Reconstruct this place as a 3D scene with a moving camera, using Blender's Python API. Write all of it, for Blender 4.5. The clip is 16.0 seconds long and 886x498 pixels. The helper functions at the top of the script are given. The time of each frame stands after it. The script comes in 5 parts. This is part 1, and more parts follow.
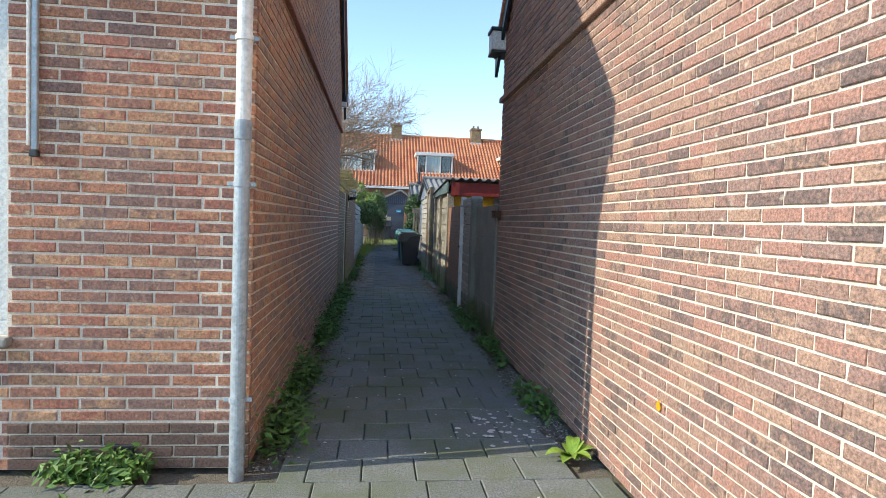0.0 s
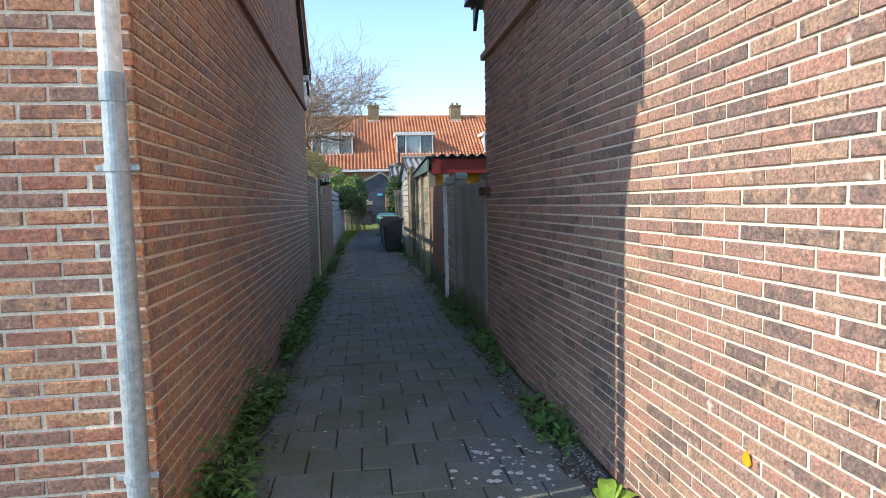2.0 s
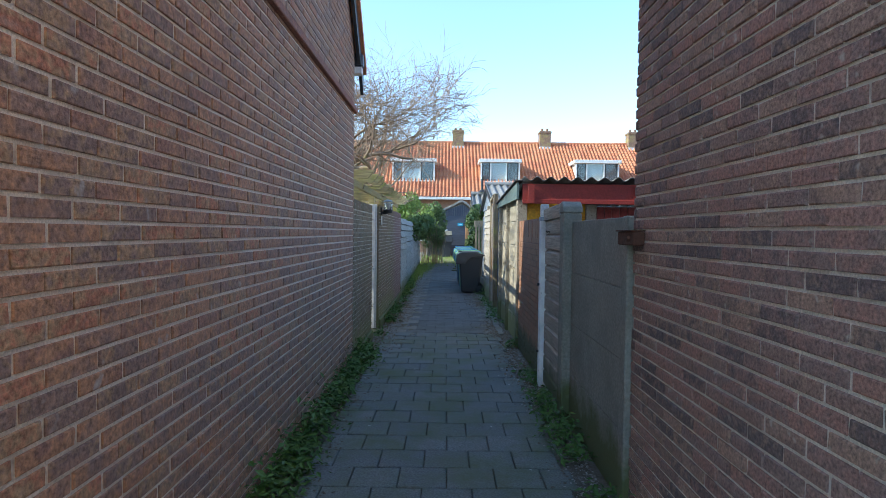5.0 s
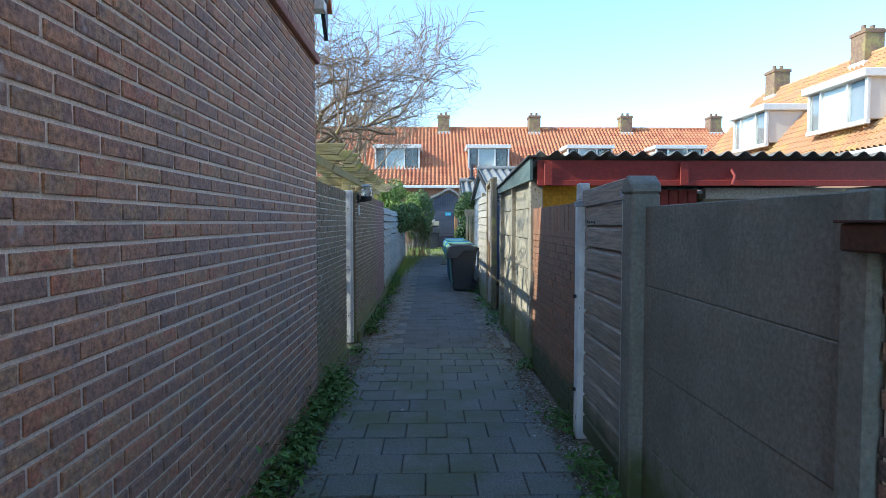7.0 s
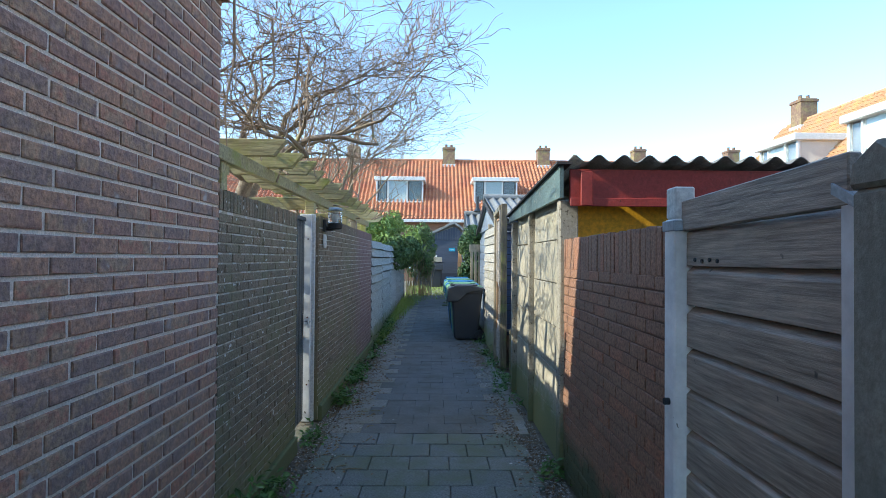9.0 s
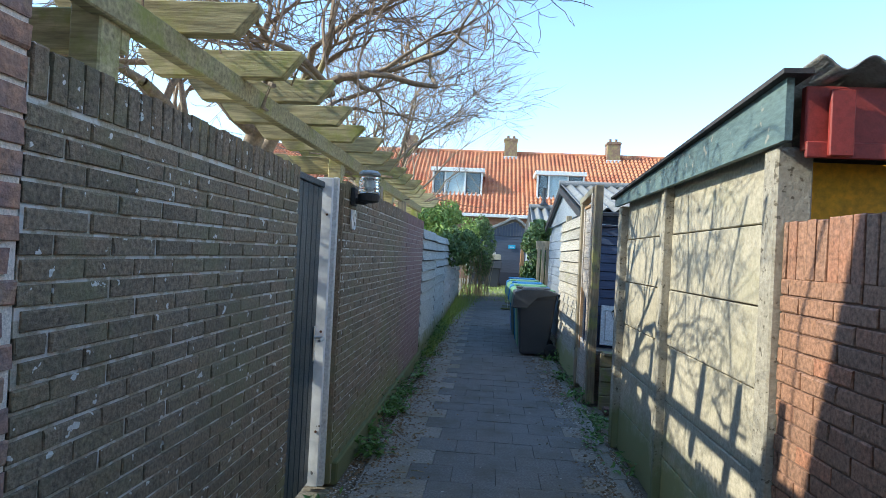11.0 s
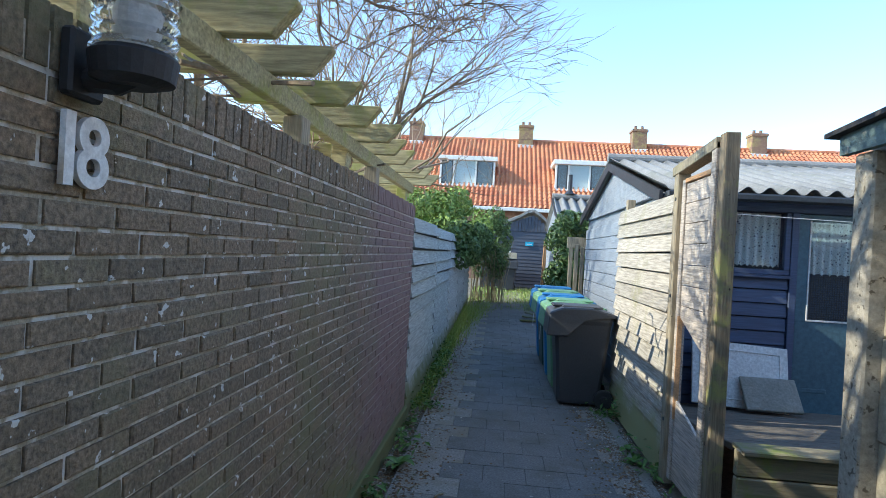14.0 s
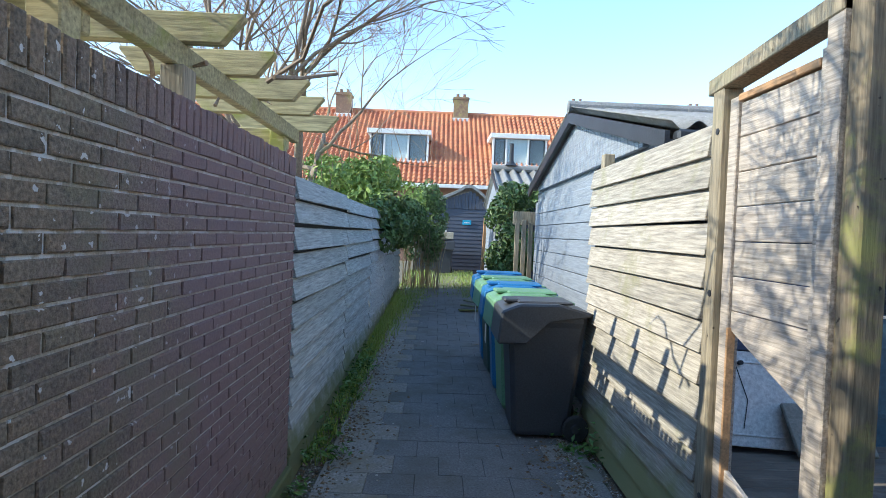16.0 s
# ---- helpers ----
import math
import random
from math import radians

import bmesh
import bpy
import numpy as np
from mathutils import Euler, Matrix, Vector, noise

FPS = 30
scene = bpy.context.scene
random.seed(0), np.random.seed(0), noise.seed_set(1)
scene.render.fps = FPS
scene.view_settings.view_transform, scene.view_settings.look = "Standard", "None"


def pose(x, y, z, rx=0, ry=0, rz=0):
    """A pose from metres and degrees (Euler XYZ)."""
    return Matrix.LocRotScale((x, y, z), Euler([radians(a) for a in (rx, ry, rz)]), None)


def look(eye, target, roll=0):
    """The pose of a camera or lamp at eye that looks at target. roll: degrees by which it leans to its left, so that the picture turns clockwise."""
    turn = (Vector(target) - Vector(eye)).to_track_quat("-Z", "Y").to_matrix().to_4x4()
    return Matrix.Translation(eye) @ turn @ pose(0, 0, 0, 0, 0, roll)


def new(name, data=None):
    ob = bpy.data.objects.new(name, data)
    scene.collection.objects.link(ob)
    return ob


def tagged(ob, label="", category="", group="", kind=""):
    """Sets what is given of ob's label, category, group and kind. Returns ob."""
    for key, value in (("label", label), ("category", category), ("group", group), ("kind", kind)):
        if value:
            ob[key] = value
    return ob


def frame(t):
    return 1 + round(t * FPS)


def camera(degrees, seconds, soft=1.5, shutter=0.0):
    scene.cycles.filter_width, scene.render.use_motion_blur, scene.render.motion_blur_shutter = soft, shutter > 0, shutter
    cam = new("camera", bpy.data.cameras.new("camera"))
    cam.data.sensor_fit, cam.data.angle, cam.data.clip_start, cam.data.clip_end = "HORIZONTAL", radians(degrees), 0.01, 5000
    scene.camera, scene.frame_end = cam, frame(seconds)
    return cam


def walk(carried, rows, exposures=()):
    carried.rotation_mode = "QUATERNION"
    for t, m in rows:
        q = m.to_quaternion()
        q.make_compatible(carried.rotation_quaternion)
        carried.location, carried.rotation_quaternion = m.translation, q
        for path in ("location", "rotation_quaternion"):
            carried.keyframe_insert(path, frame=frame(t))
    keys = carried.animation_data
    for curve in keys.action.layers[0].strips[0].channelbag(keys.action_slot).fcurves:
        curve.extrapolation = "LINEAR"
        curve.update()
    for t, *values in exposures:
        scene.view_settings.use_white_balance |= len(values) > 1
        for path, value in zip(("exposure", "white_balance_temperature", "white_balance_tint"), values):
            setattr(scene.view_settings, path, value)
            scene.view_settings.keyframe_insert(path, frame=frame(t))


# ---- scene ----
cam = camera(74.3, 16.0, soft=0.8)
METRES, EYE, TILT, LEAN, TURN = 14.0, 1.40, -0.6, 0.0, -6.4
ROWS = [
    (0.0, 0.0, 0.0, 0.0, 0.07, -2.01, -2.02),
    (0.5, -0.0012, 0.0062, -0.0008, -0.53, -2.27, -3.01),
    (1.0, 0.0045, 0.0238, 0.0019, 3.08, -3.54, 0.81),
    (1.5, 0.0004, 0.0443, 0.001, 4.58, -3.19, -2.45),
    (2.0, 0.0032, 0.0678, 0.0015, -1.41, -3.91, 1.32),
    (2.5, 0.0051, 0.0964, 0.005, 4.63, -2.45, 0.22),
    (3.0, 0.0065, 0.1253, 0.0067, 3.57, -4.59, -0.56),
    (3.5, 0.011, 0.1561, 0.0095, 6.18, -2.2, -1.39),
    (6.0, -0.0136, 0.3155, 0.0127, 6.43, -0.96, -0.44),
    (6.5, -0.0197, 0.3434, 0.0123, 3.7, -1.17, -0.25),
    (7.0, -0.0218, 0.3752, 0.0145, 5.18, -2.03, -0.03),
    (7.5, -0.0269, 0.41, 0.014, 3.98, -1.47, -1.15),
    (8.0, -0.0221, 0.4438, 0.0158, 5.45, -1.11, 4.72),
    (8.5, -0.0266, 0.4801, 0.0152, 5.68, -1.66, -0.68),
    (9.0, -0.0256, 0.5144, 0.0159, 5.79, 1.52, -0.51),
    (11.5, -0.0601, 0.6822, 0.0139, 11.58, 0.76, -3.36),
    (12.0, -0.0654, 0.7156, 0.0137, 5.06, -1.16, -1.21),
    (12.5, -0.0709, 0.7508, 0.016, 9.58, -1.14, -1.17),
    (13.0, -0.0765, 0.785, 0.0168, 7.54, -2.56, -0.93),
    (13.5, -0.079, 0.821, 0.0187, 12.33, -1.44, -0.98),
    (14.0, -0.0874, 0.8514, 0.0207, 11.94, 0.65, -3.4),
    (14.5, -0.0855, 0.8876, 0.02, 5.22, 0.5, 0.25),
    (15.0, -0.0935, 0.9207, 0.0202, 1.47, -2.71, -0.89),
    (15.5, -0.093, 0.9507, 0.0201, 1.72, -0.05, 2.38),
    (16.0, -0.0987, 0.9814, 0.0202, 5.74, -0.88, -2.31),
]
walk(cam, [(t, pose(0, 0, EYE, TILT, LEAN, TURN) @ pose(METRES * x, METRES * y, METRES * z, 90 + pitch, roll, yaw)) for t, x, y, z, yaw, pitch, roll in ROWS],
     [(0.0, 1.36, 6950, 6), (1.5, 1.44, 6950, 6), (2.5, 1.46, 6900, 6), (3.1, 1.80, 6900, 6), (6.0, 1.70, 6150, 1), (9.0, 1.76, 6300, 1), (16.0, 1.80, 6450, 4)])

# ---- world, sun ----
SUN_EL = 33.5
sun_dir = Vector((2.05, 0.36, 0)).normalized() * math.cos(radians(SUN_EL)) + Vector((0, 0, -math.sin(radians(SUN_EL))))
sun = new("sun", bpy.data.lights.new("sun", "SUN"))
sun.data.energy, sun.data.angle, sun.data.color = 2.0, radians(0.53), (1.0, 0.93, 0.82)
sun.matrix_world = look((-20, -4, 14), Vector((-20, -4, 14)) + sun_dir)
world = bpy.data.worlds.new("world")
scene.world = world
world.use_nodes = True
sky = world.node_tree.nodes.new("ShaderNodeTexSky")
sky.sky_type, sky.sun_disc = "NISHITA", False
sky.sun_elevation, sky.sun_rotation = radians(SUN_EL), radians(260)
sky.air_density, sky.dust_density, sky.ozone_density = 0.9, 0.0, 3.0
world.node_tree.links.new(sky.outputs[0], world.node_tree.nodes["Background"].inputs[0])
world.node_tree.nodes["Background"].inputs[1].default_value = 0.15


# ---- materials ----
def shader(name):
    m = bpy.data.materials.new(name)
    m.use_nodes = True
    return m, m.node_tree.nodes, m.node_tree.links, m.node_tree.nodes["Principled BSDF"]


def noise_tex(n, l, co, scale, detail=5.0, rough=0.6):
    t = n.new("ShaderNodeTexNoise")
    t.inputs["Scale"].default_value, t.inputs["Detail"].default_value, t.inputs["Roughness"].default_value = scale, detail, rough
    l.new(co, t.inputs["Vector"])
    return t.outputs["Fac"]


def span(n, l, fac, a, b):
    r = n.new("ShaderNodeMapRange")
    r.inputs["From Min"].default_value, r.inputs["From Max"].default_value = a, b
    l.new(fac, r.inputs["Value"])
    return r.outputs["Result"]


def mixed(n, l, fac, a, b, blend="MIX"):
    m = n.new("ShaderNodeMix")
    m.data_type, m.blend_type = "RGBA", blend
    for sock, v in ((m.inputs[0], fac), (m.inputs[6], a), (m.inputs[7], b)):
        if isinstance(v, (int, float)):
            sock.default_value = v
        elif isinstance(v, tuple):
            sock.default_value = (*v, 1)
        else:
            l.new(v, sock)
    return m.outputs[2]


def randomness(n, l):
    oi, ge, add, fr = n.new("ShaderNodeObjectInfo"), n.new("ShaderNodeNewGeometry"), n.new("ShaderNodeMath"), n.new("ShaderNodeMath")
    fr.operation = "FRACT"
    l.new(oi.outputs["Random"], add.inputs[0])
    l.new(ge.outputs["Random Per Island"], add.inputs[1])
    l.new(add.outputs[0], fr.inputs[0])
    return fr.outputs[0]


def position(n, l, stretch):
    ge, mp = n.new("ShaderNodeNewGeometry"), n.new("ShaderNodeMapping")
    mp.inputs["Scale"].default_value = stretch
    l.new(ge.outputs["Position"], mp.inputs["Vector"])
    return mp.outputs["Vector"]


def bumped(n, l, b, height, strength, dist):
    bp = n.new("ShaderNodeBump")
    bp.inputs["Strength"].default_value, bp.inputs["Distance"].default_value = strength, dist
    l.new(height, bp.inputs["Height"])
    l.new(bp.outputs[0], b.inputs["Normal"])


def surface(name, palette, scale=6, rough=0.8, bump=0.4, grain=70, metal=0.0, stretch=(1, 1, 1), stain=None, stain_at=(0.52, 0.68),
            stain_scale=1.3, speck=None, speck_at=(0.66, 0.72), speck_scale=30, vary=0.8, dist=0.006, low=None, spec=0.5, along=None, part_along=0.25, rugged=(0.72, 1.25)):
    """Palette colours picked piece by piece, grain, a broad stain, fine specks, and growth near the ground."""
    m, n, l, b = shader(name)
    co = position(n, l, (1, 1, 1))
    cg = position(n, l, stretch)
    g = noise_tex(n, l, cg, grain, 6, 0.65)
    ramp = n.new("ShaderNodeValToRGB")
    ramp.color_ramp.interpolation = "LINEAR"
    k = len(palette)
    while len(ramp.color_ramp.elements) < k:
        ramp.color_ramp.elements.new(0.5)
    for i, c in enumerate(palette):
        ramp.color_ramp.elements[i].position = i / max(1, k - 1)
        ramp.color_ramp.elements[i].color = (*c, 1)
    if k == 1:
        ramp.color_ramp.elements[1].color = (*palette[0], 1)
    if k > 1:
        broad = noise_tex(n, l, cg, scale, 4)
        sel = mixed(n, l, vary, span(n, l, broad, 0.3, 0.7), randomness(n, l))
        l.new(sel, ramp.inputs[0])
    col = ramp.outputs[0]
    dark = n.new("ShaderNodeMapRange")
    dark.inputs["From Min"].default_value, dark.inputs["From Max"].default_value = 0.3, 0.7
    dark.inputs["To Min"].default_value, dark.inputs["To Max"].default_value = rugged
    l.new(g, dark.inputs["Value"])
    col = mixed(n, l, 1.0, col, dark.outputs[0], "MULTIPLY")
    if stain:
        col = mixed(n, l, span(n, l, noise_tex(n, l, co, stain_scale, 6, 0.7), *stain_at), col, stain)
    if speck:
        col = mixed(n, l, span(n, l, noise_tex(n, l, co, speck_scale, 3, 0.5), *speck_at), col, speck)
    if low:
        colour, top, soft = low
        sep, ad = n.new("ShaderNodeSeparateXYZ"), n.new("ShaderNodeMath")
        l.new(co, sep.inputs[0])
        ad.operation = "MULTIPLY_ADD"
        l.new(noise_tex(n, l, co, 3.5, 6, 0.7), ad.inputs[0])
        ad.inputs[1].default_value = -soft * 3.0
        l.new(sep.outputs[2], ad.inputs[2])
        col = mixed(n, l, span(n, l, ad.outputs[0], top - soft * 1.2, top - soft * 2.2), col, colour)
    if along:
        colour, ya, yb = along
        sp, ad = n.new("ShaderNodeSeparateXYZ"), n.new("ShaderNodeMath")
        l.new(co, sp.inputs[0])
        ad.operation = "MULTIPLY_ADD"
        l.new(noise_tex(n, l, co, 2.2, 6, 0.7), ad.inputs[0])
        ad.inputs[1].default_value = 1.6
        l.new(sp.outputs[1], ad.inputs[2])
        col = mixed(n, l, span(n, l, ad.outputs[0], ya + 0.8, yb + 0.8), col, mixed(n, l, part_along, colour, col))
    l.new(col, b.inputs["Base Color"])
    b.inputs["Roughness"].default_value, b.inputs["Metallic"].default_value = rough, metal
    b.inputs["Specular IOR Level"].default_value = spec
    if bump:
        bumped(n, l, b, g, bump, dist)
    return m


BRICK_A = [(0.406, 0.166, 0.112), (0.275, 0.137, 0.107), (0.489, 0.219, 0.129), (0.345, 0.183, 0.135), (0.238, 0.142, 0.124), (0.525, 0.297, 0.171), (0.39, 0.144, 0.102), (0.307, 0.187, 0.145)]
BRICK_B = [(0.417, 0.239, 0.181), (0.333, 0.207, 0.165), (0.472, 0.294, 0.21), (0.17, 0.123, 0.113), (0.381, 0.224, 0.182), (0.451, 0.236, 0.178), (0.309, 0.198, 0.167), (0.436, 0.279, 0.216)]
BRICK_C = [(0.215, 0.165, 0.105), (0.255, 0.19, 0.125), (0.175, 0.14, 0.095), (0.245, 0.19, 0.13), (0.205, 0.175, 0.10)]
BRICK_P = [(0.32, 0.175, 0.11), (0.35, 0.185, 0.115), (0.285, 0.16, 0.105), (0.46, 0.195, 0.11)]
m_brick_a = surface("house_brick_red", BRICK_A, 18, 0.85, 0.8, 75, speck=(0.58, 0.48, 0.36), speck_at=(0.66, 0.76), speck_scale=20, stain=(0.20, 0.10, 0.08), stain_at=(0.58, 0.76), stain_scale=6.5, dist=0.01, rugged=(0.42, 1.5))
# Orange-red brick at the front end turns duller brown further along y.
m_brick_g = surface("gable_brick_graded", [(0.47, 0.235, 0.15), (0.36, 0.20, 0.155), (0.54, 0.29, 0.165), (0.42, 0.25, 0.18), (0.30, 0.20, 0.17), (0.50, 0.32, 0.185), (0.52, 0.215, 0.13), (0.40, 0.26, 0.20)], 14, 0.88, 0.9, 60, vary=0.65, speck=(0.58, 0.53, 0.49), speck_at=(0.66, 0.78), speck_scale=11, stain=(0.22, 0.15, 0.13), stain_at=(0.56, 0.74), stain_scale=5.5, dist=0.01, along=((0.265, 0.195, 0.17), 4.6, 8.4), part_along=0.68, rugged=(0.42, 1.5))
m_brick_b = surface("house_brick_pale", BRICK_B, 25, 0.85, 0.6, 90, speck=(0.60, 0.52, 0.42), speck_at=(0.66, 0.76), speck_scale=16, stain=(0.15, 0.105, 0.09), stain_at=(0.58, 0.72), stain_scale=7.5, dist=0.01, rugged=(0.42, 1.5))
m_brick_c = surface("garden_brick_mossy", BRICK_C, 20, 0.9, 0.7, 80, speck=(0.68, 0.67, 0.62), speck_at=(0.675, 0.69), speck_scale=24, stain=(0.20, 0.19, 0.10), stain_at=(0.50, 0.70), stain_scale=1.7, low=((0.20, 0.19, 0.09), 0.4, 0.2), along=((0.25, 0.155, 0.165), 15.1, 15.9), dist=0.012, rugged=(0.42, 1.5))
m_brick_p = surface("painted_brown_brick", BRICK_P, 12, 0.6, 0.5, 60, low=((0.10, 0.105, 0.05), 0.35, 0.15), rugged=(0.42, 1.5))
m_plinth = surface("plinth_brick_grey", [(0.16, 0.09, 0.07), (0.12, 0.085, 0.07), (0.19, 0.11, 0.08)], 20, 0.9, 0.6, 80, stain=(0.09, 0.085, 0.07), rugged=(0.42, 1.5))
m_mortar_a = surface("mortar_light", [(0.84, 0.75, 0.64), (0.78, 0.69, 0.58)], 6, 0.95, 0.9, 120, vary=0.0, stain=(0.60, 0.53, 0.45), stain_at=(0.54, 0.74), stain_scale=3.0)
m_mortar_c = surface("mortar_grey", [(0.54, 0.49, 0.39), (0.32, 0.28, 0.20)], 4, 0.95, 0.8, 120, vary=0.0, speck=(0.66, 0.65, 0.60), speck_at=(0.51, 0.57), speck_scale=14, along=((0.38, 0.30, 0.30), 15.1, 15.9), part_along=0.5)
m_mortar_p = surface("mortar_brown", [(0.22, 0.13, 0.095)], 14, 0.7, 0.5, 120)
m_paver = surface("concrete_paver", [(0.20, 0.222, 0.212), (0.225, 0.24, 0.226), (0.185, 0.202, 0.198), (0.215, 0.225, 0.205)], 3, 0.92, 0.8, 80, stain=(0.15, 0.175, 0.10), stain_at=(0.42, 0.66), stain_scale=1.6, dist=0.008, speck=(0.62, 0.62, 0.58), speck_at=(0.735, 0.755), speck_scale=13, rugged=(0.55, 1.4))
m_paver_dark = surface("worn_dark_paver", [(0.155, 0.158, 0.155), (0.175, 0.176, 0.172), (0.14, 0.144, 0.142)], 3, 0.92, 0.8, 70, vary=0.15, stain=(0.115, 0.112, 0.095), stain_at=(0.45, 0.66), stain_scale=2.2, speck=(0.45, 0.44, 0.41), speck_at=(0.72, 0.75), speck_scale=16, rugged=(0.55, 1.4))
m_paver_pale = surface("dusty_edge_paver", [(0.27, 0.26, 0.235), (0.24, 0.23, 0.205), (0.30, 0.29, 0.26)], 3, 0.92, 0.8, 60, stain=(0.22, 0.20, 0.15), stain_at=(0.46, 0.62), stain_scale=3.2, speck=(0.14, 0.12, 0.09), speck_at=(0.66, 0.72), speck_scale=19, rugged=(0.55, 1.4))
m_soil = surface("dark_soil", [(0.15, 0.13, 0.10), (0.21, 0.185, 0.145), (0.11, 0.095, 0.07)], 9, 1.0, 1.0, 60, vary=0.0, dist=0.02, stain=(0.11, 0.125, 0.06))
m_pebble = surface("gravel_chips", [(0.34, 0.32, 0.28), (0.21, 0.18, 0.15), (0.50, 0.48, 0.44), (0.24, 0.16, 0.12)], 9, 0.9, 0.3, 60)
m_litter = surface("dry_leaf_litter", [(0.20, 0.12, 0.06), (0.12, 0.08, 0.045), (0.27, 0.18, 0.10), (0.09, 0.06, 0.04)], 9, 0.9, 0.3, 60)
m_zinc = surface("galvanised_pipe", [(0.36, 0.41, 0.45), (0.46, 0.51, 0.55), (0.30, 0.35, 0.39)], 5, 0.5, 0.15, 40, 0.35, vary=0.0, speck=(0.55, 0.58, 0.6), stain=(0.25, 0.29, 0.32))
m_white = surface("white_paint", [(0.74, 0.74, 0.71), (0.66, 0.66, 0.63)], 4, 0.5, 0.2, 45, vary=0.0, stain=(0.50, 0.49, 0.45), stain_at=(0.6, 0.8))
m_white_worn = surface("peeling_white_paint", [(0.88, 0.88, 0.86), (0.84, 0.84, 0.83)], 6, 0.6, 0.15, 4, vary=0.0, speck=(0.20, 0.19, 0.17), speck_at=(0.715, 0.725), speck_scale=17, stain=(0.68, 0.68, 0.66), stain_at=(0.56, 0.8))
m_upvc = surface("white_plastic", [(0.78, 0.78, 0.76)], 4, 0.35, 0.05, 30)
# Also the black of added sheets that paint shade between boards.
m_black = surface("black_rubber_gap_shade", [(0.02, 0.021, 0.023)], 6, 0.6, 0.2, 60)
m_dark = surface("dark_metal", [(0.03, 0.034, 0.04), (0.045, 0.05, 0.056)], 6, 0.45, 0.15, 60, 0.2, vary=0.0)
m_steel = surface("satin_steel", [(0.62, 0.63, 0.64)], 6, 0.28, 0.1, 60, 0.9)
m_rust = surface("rusted_iron", [(0.10, 0.045, 0.03), (0.14, 0.06, 0.035)], 12, 0.9, 0.6, 60, vary=0.0)
m_conc_dark = surface("dark_concrete", [(0.265, 0.255, 0.215), (0.315, 0.30, 0.255), (0.22, 0.215, 0.18)], 1.6, 0.92, 0.7, 50, vary=0.12, stain=(0.19, 0.20, 0.17), stain_at=(0.5, 0.75), stain_scale=2.4, speck=(0.22, 0.22, 0.20), speck_at=(0.70, 0.75), speck_scale=26, low=((0.13, 0.145, 0.06), 0.35, 0.2))
m_conc_cream = surface("cream_concrete", [(0.40, 0.352, 0.255), (0.455, 0.405, 0.305), (0.36, 0.315, 0.222)], 1.8, 0.9, 0.35, 45, vary=0.3, stain=(0.34, 0.31, 0.20), stain_at=(0.56, 0.80), low=((0.24, 0.25, 0.11), 0.4, 0.22))
m_conc_post = surface("cement_post", [(0.40, 0.36, 0.29), (0.30, 0.27, 0.21)], 9, 0.95, 0.8, 50, vary=0.0, speck=(0.13, 0.11, 0.08), speck_at=(0.62, 0.68), speck_scale=40, low=((0.18, 0.19, 0.09), 0.4, 0.2))
m_teal = surface("peeling_teal_paint", [(0.111, 0.167, 0.162), (0.138, 0.199, 0.189), (0.089, 0.135, 0.135)], 3, 0.6, 0.4, 60, vary=0.0, speck=(0.30, 0.29, 0.24), speck_at=(0.66, 0.70), speck_scale=18, stretch=(1, 0.25, 1))
m_red = surface("red_paint", [(0.33, 0.045, 0.035), (0.26, 0.036, 0.03)], 2.5, 0.5, 0.3, 40, vary=0.2, speck=(0.12, 0.03, 0.025), speck_at=(0.70, 0.74))
m_yellow = surface("yellow_paint", [(0.80, 0.42, 0.02), (0.74, 0.38, 0.02)], 2.0, 0.45, 0.1, 30, vary=0.0)
m_corr = surface("weathered_fibre_cement", [(0.225, 0.225, 0.217), (0.277, 0.277, 0.266), (0.18, 0.18, 0.176)], 2.5, 0.9, 0.5, 60, vary=0.3, stain=(0.19, 0.195, 0.17), speck=(0.42, 0.42, 0.38))
m_corr_dark = surface("dark_roof_edge", [(0.048, 0.044, 0.044), (0.072, 0.064, 0.064)], 6, 0.9, 0.4, 60, vary=0.0)
WOOD_Y, WOOD_X, WOOD_Z = (9, 0.5, 9), (0.5, 9, 9), (9, 9, 0.5)


def wood(name, palette, axis, rough=0.85, **kw):
    return surface(name, palette, 0.9, rough, 0.55, 9, stretch=axis, **kw)


GREY_WOOD = [(0.38, 0.34, 0.275), (0.45, 0.405, 0.335), (0.32, 0.29, 0.24), (0.41, 0.375, 0.31)]
m_wood_fence = wood("weathered_boards", GREY_WOOD, WOOD_Y, stain=(0.25, 0.24, 0.13), stain_at=(0.55, 0.72), stain_scale=2.0, low=((0.28, 0.28, 0.13), 0.38, 0.22), rugged=(0.5, 1.42))
m_wood_post = wood("weathered_post", [(0.30, 0.25, 0.17), (0.38, 0.32, 0.225)], WOOD_Z, stain=(0.24, 0.23, 0.13), speck=(0.09, 0.07, 0.045), speck_at=(0.70, 0.74), speck_scale=16, rugged=(0.5, 1.42))
m_wood_old = wood("mossy_old_post", [(0.20, 0.155, 0.10), (0.27, 0.215, 0.14), (0.15, 0.12, 0.08)], WOOD_Z, stain=(0.26, 0.25, 0.09), stain_at=(0.5, 0.64), stain_scale=4.5, speck=(0.05, 0.035, 0.025), speck_at=(0.69, 0.72), speck_scale=22, rugged=(0.5, 1.42))
m_wood_gate = wood("gate_boards", [(0.44, 0.37, 0.30), (0.50, 0.43, 0.36), (0.40, 0.345, 0.28)], WOOD_Y, rugged=(0.5, 1.42))
m_wood_raw = wood("raw_orange_wood", [(0.52, 0.30, 0.15), (0.45, 0.27, 0.15)], WOOD_Y)
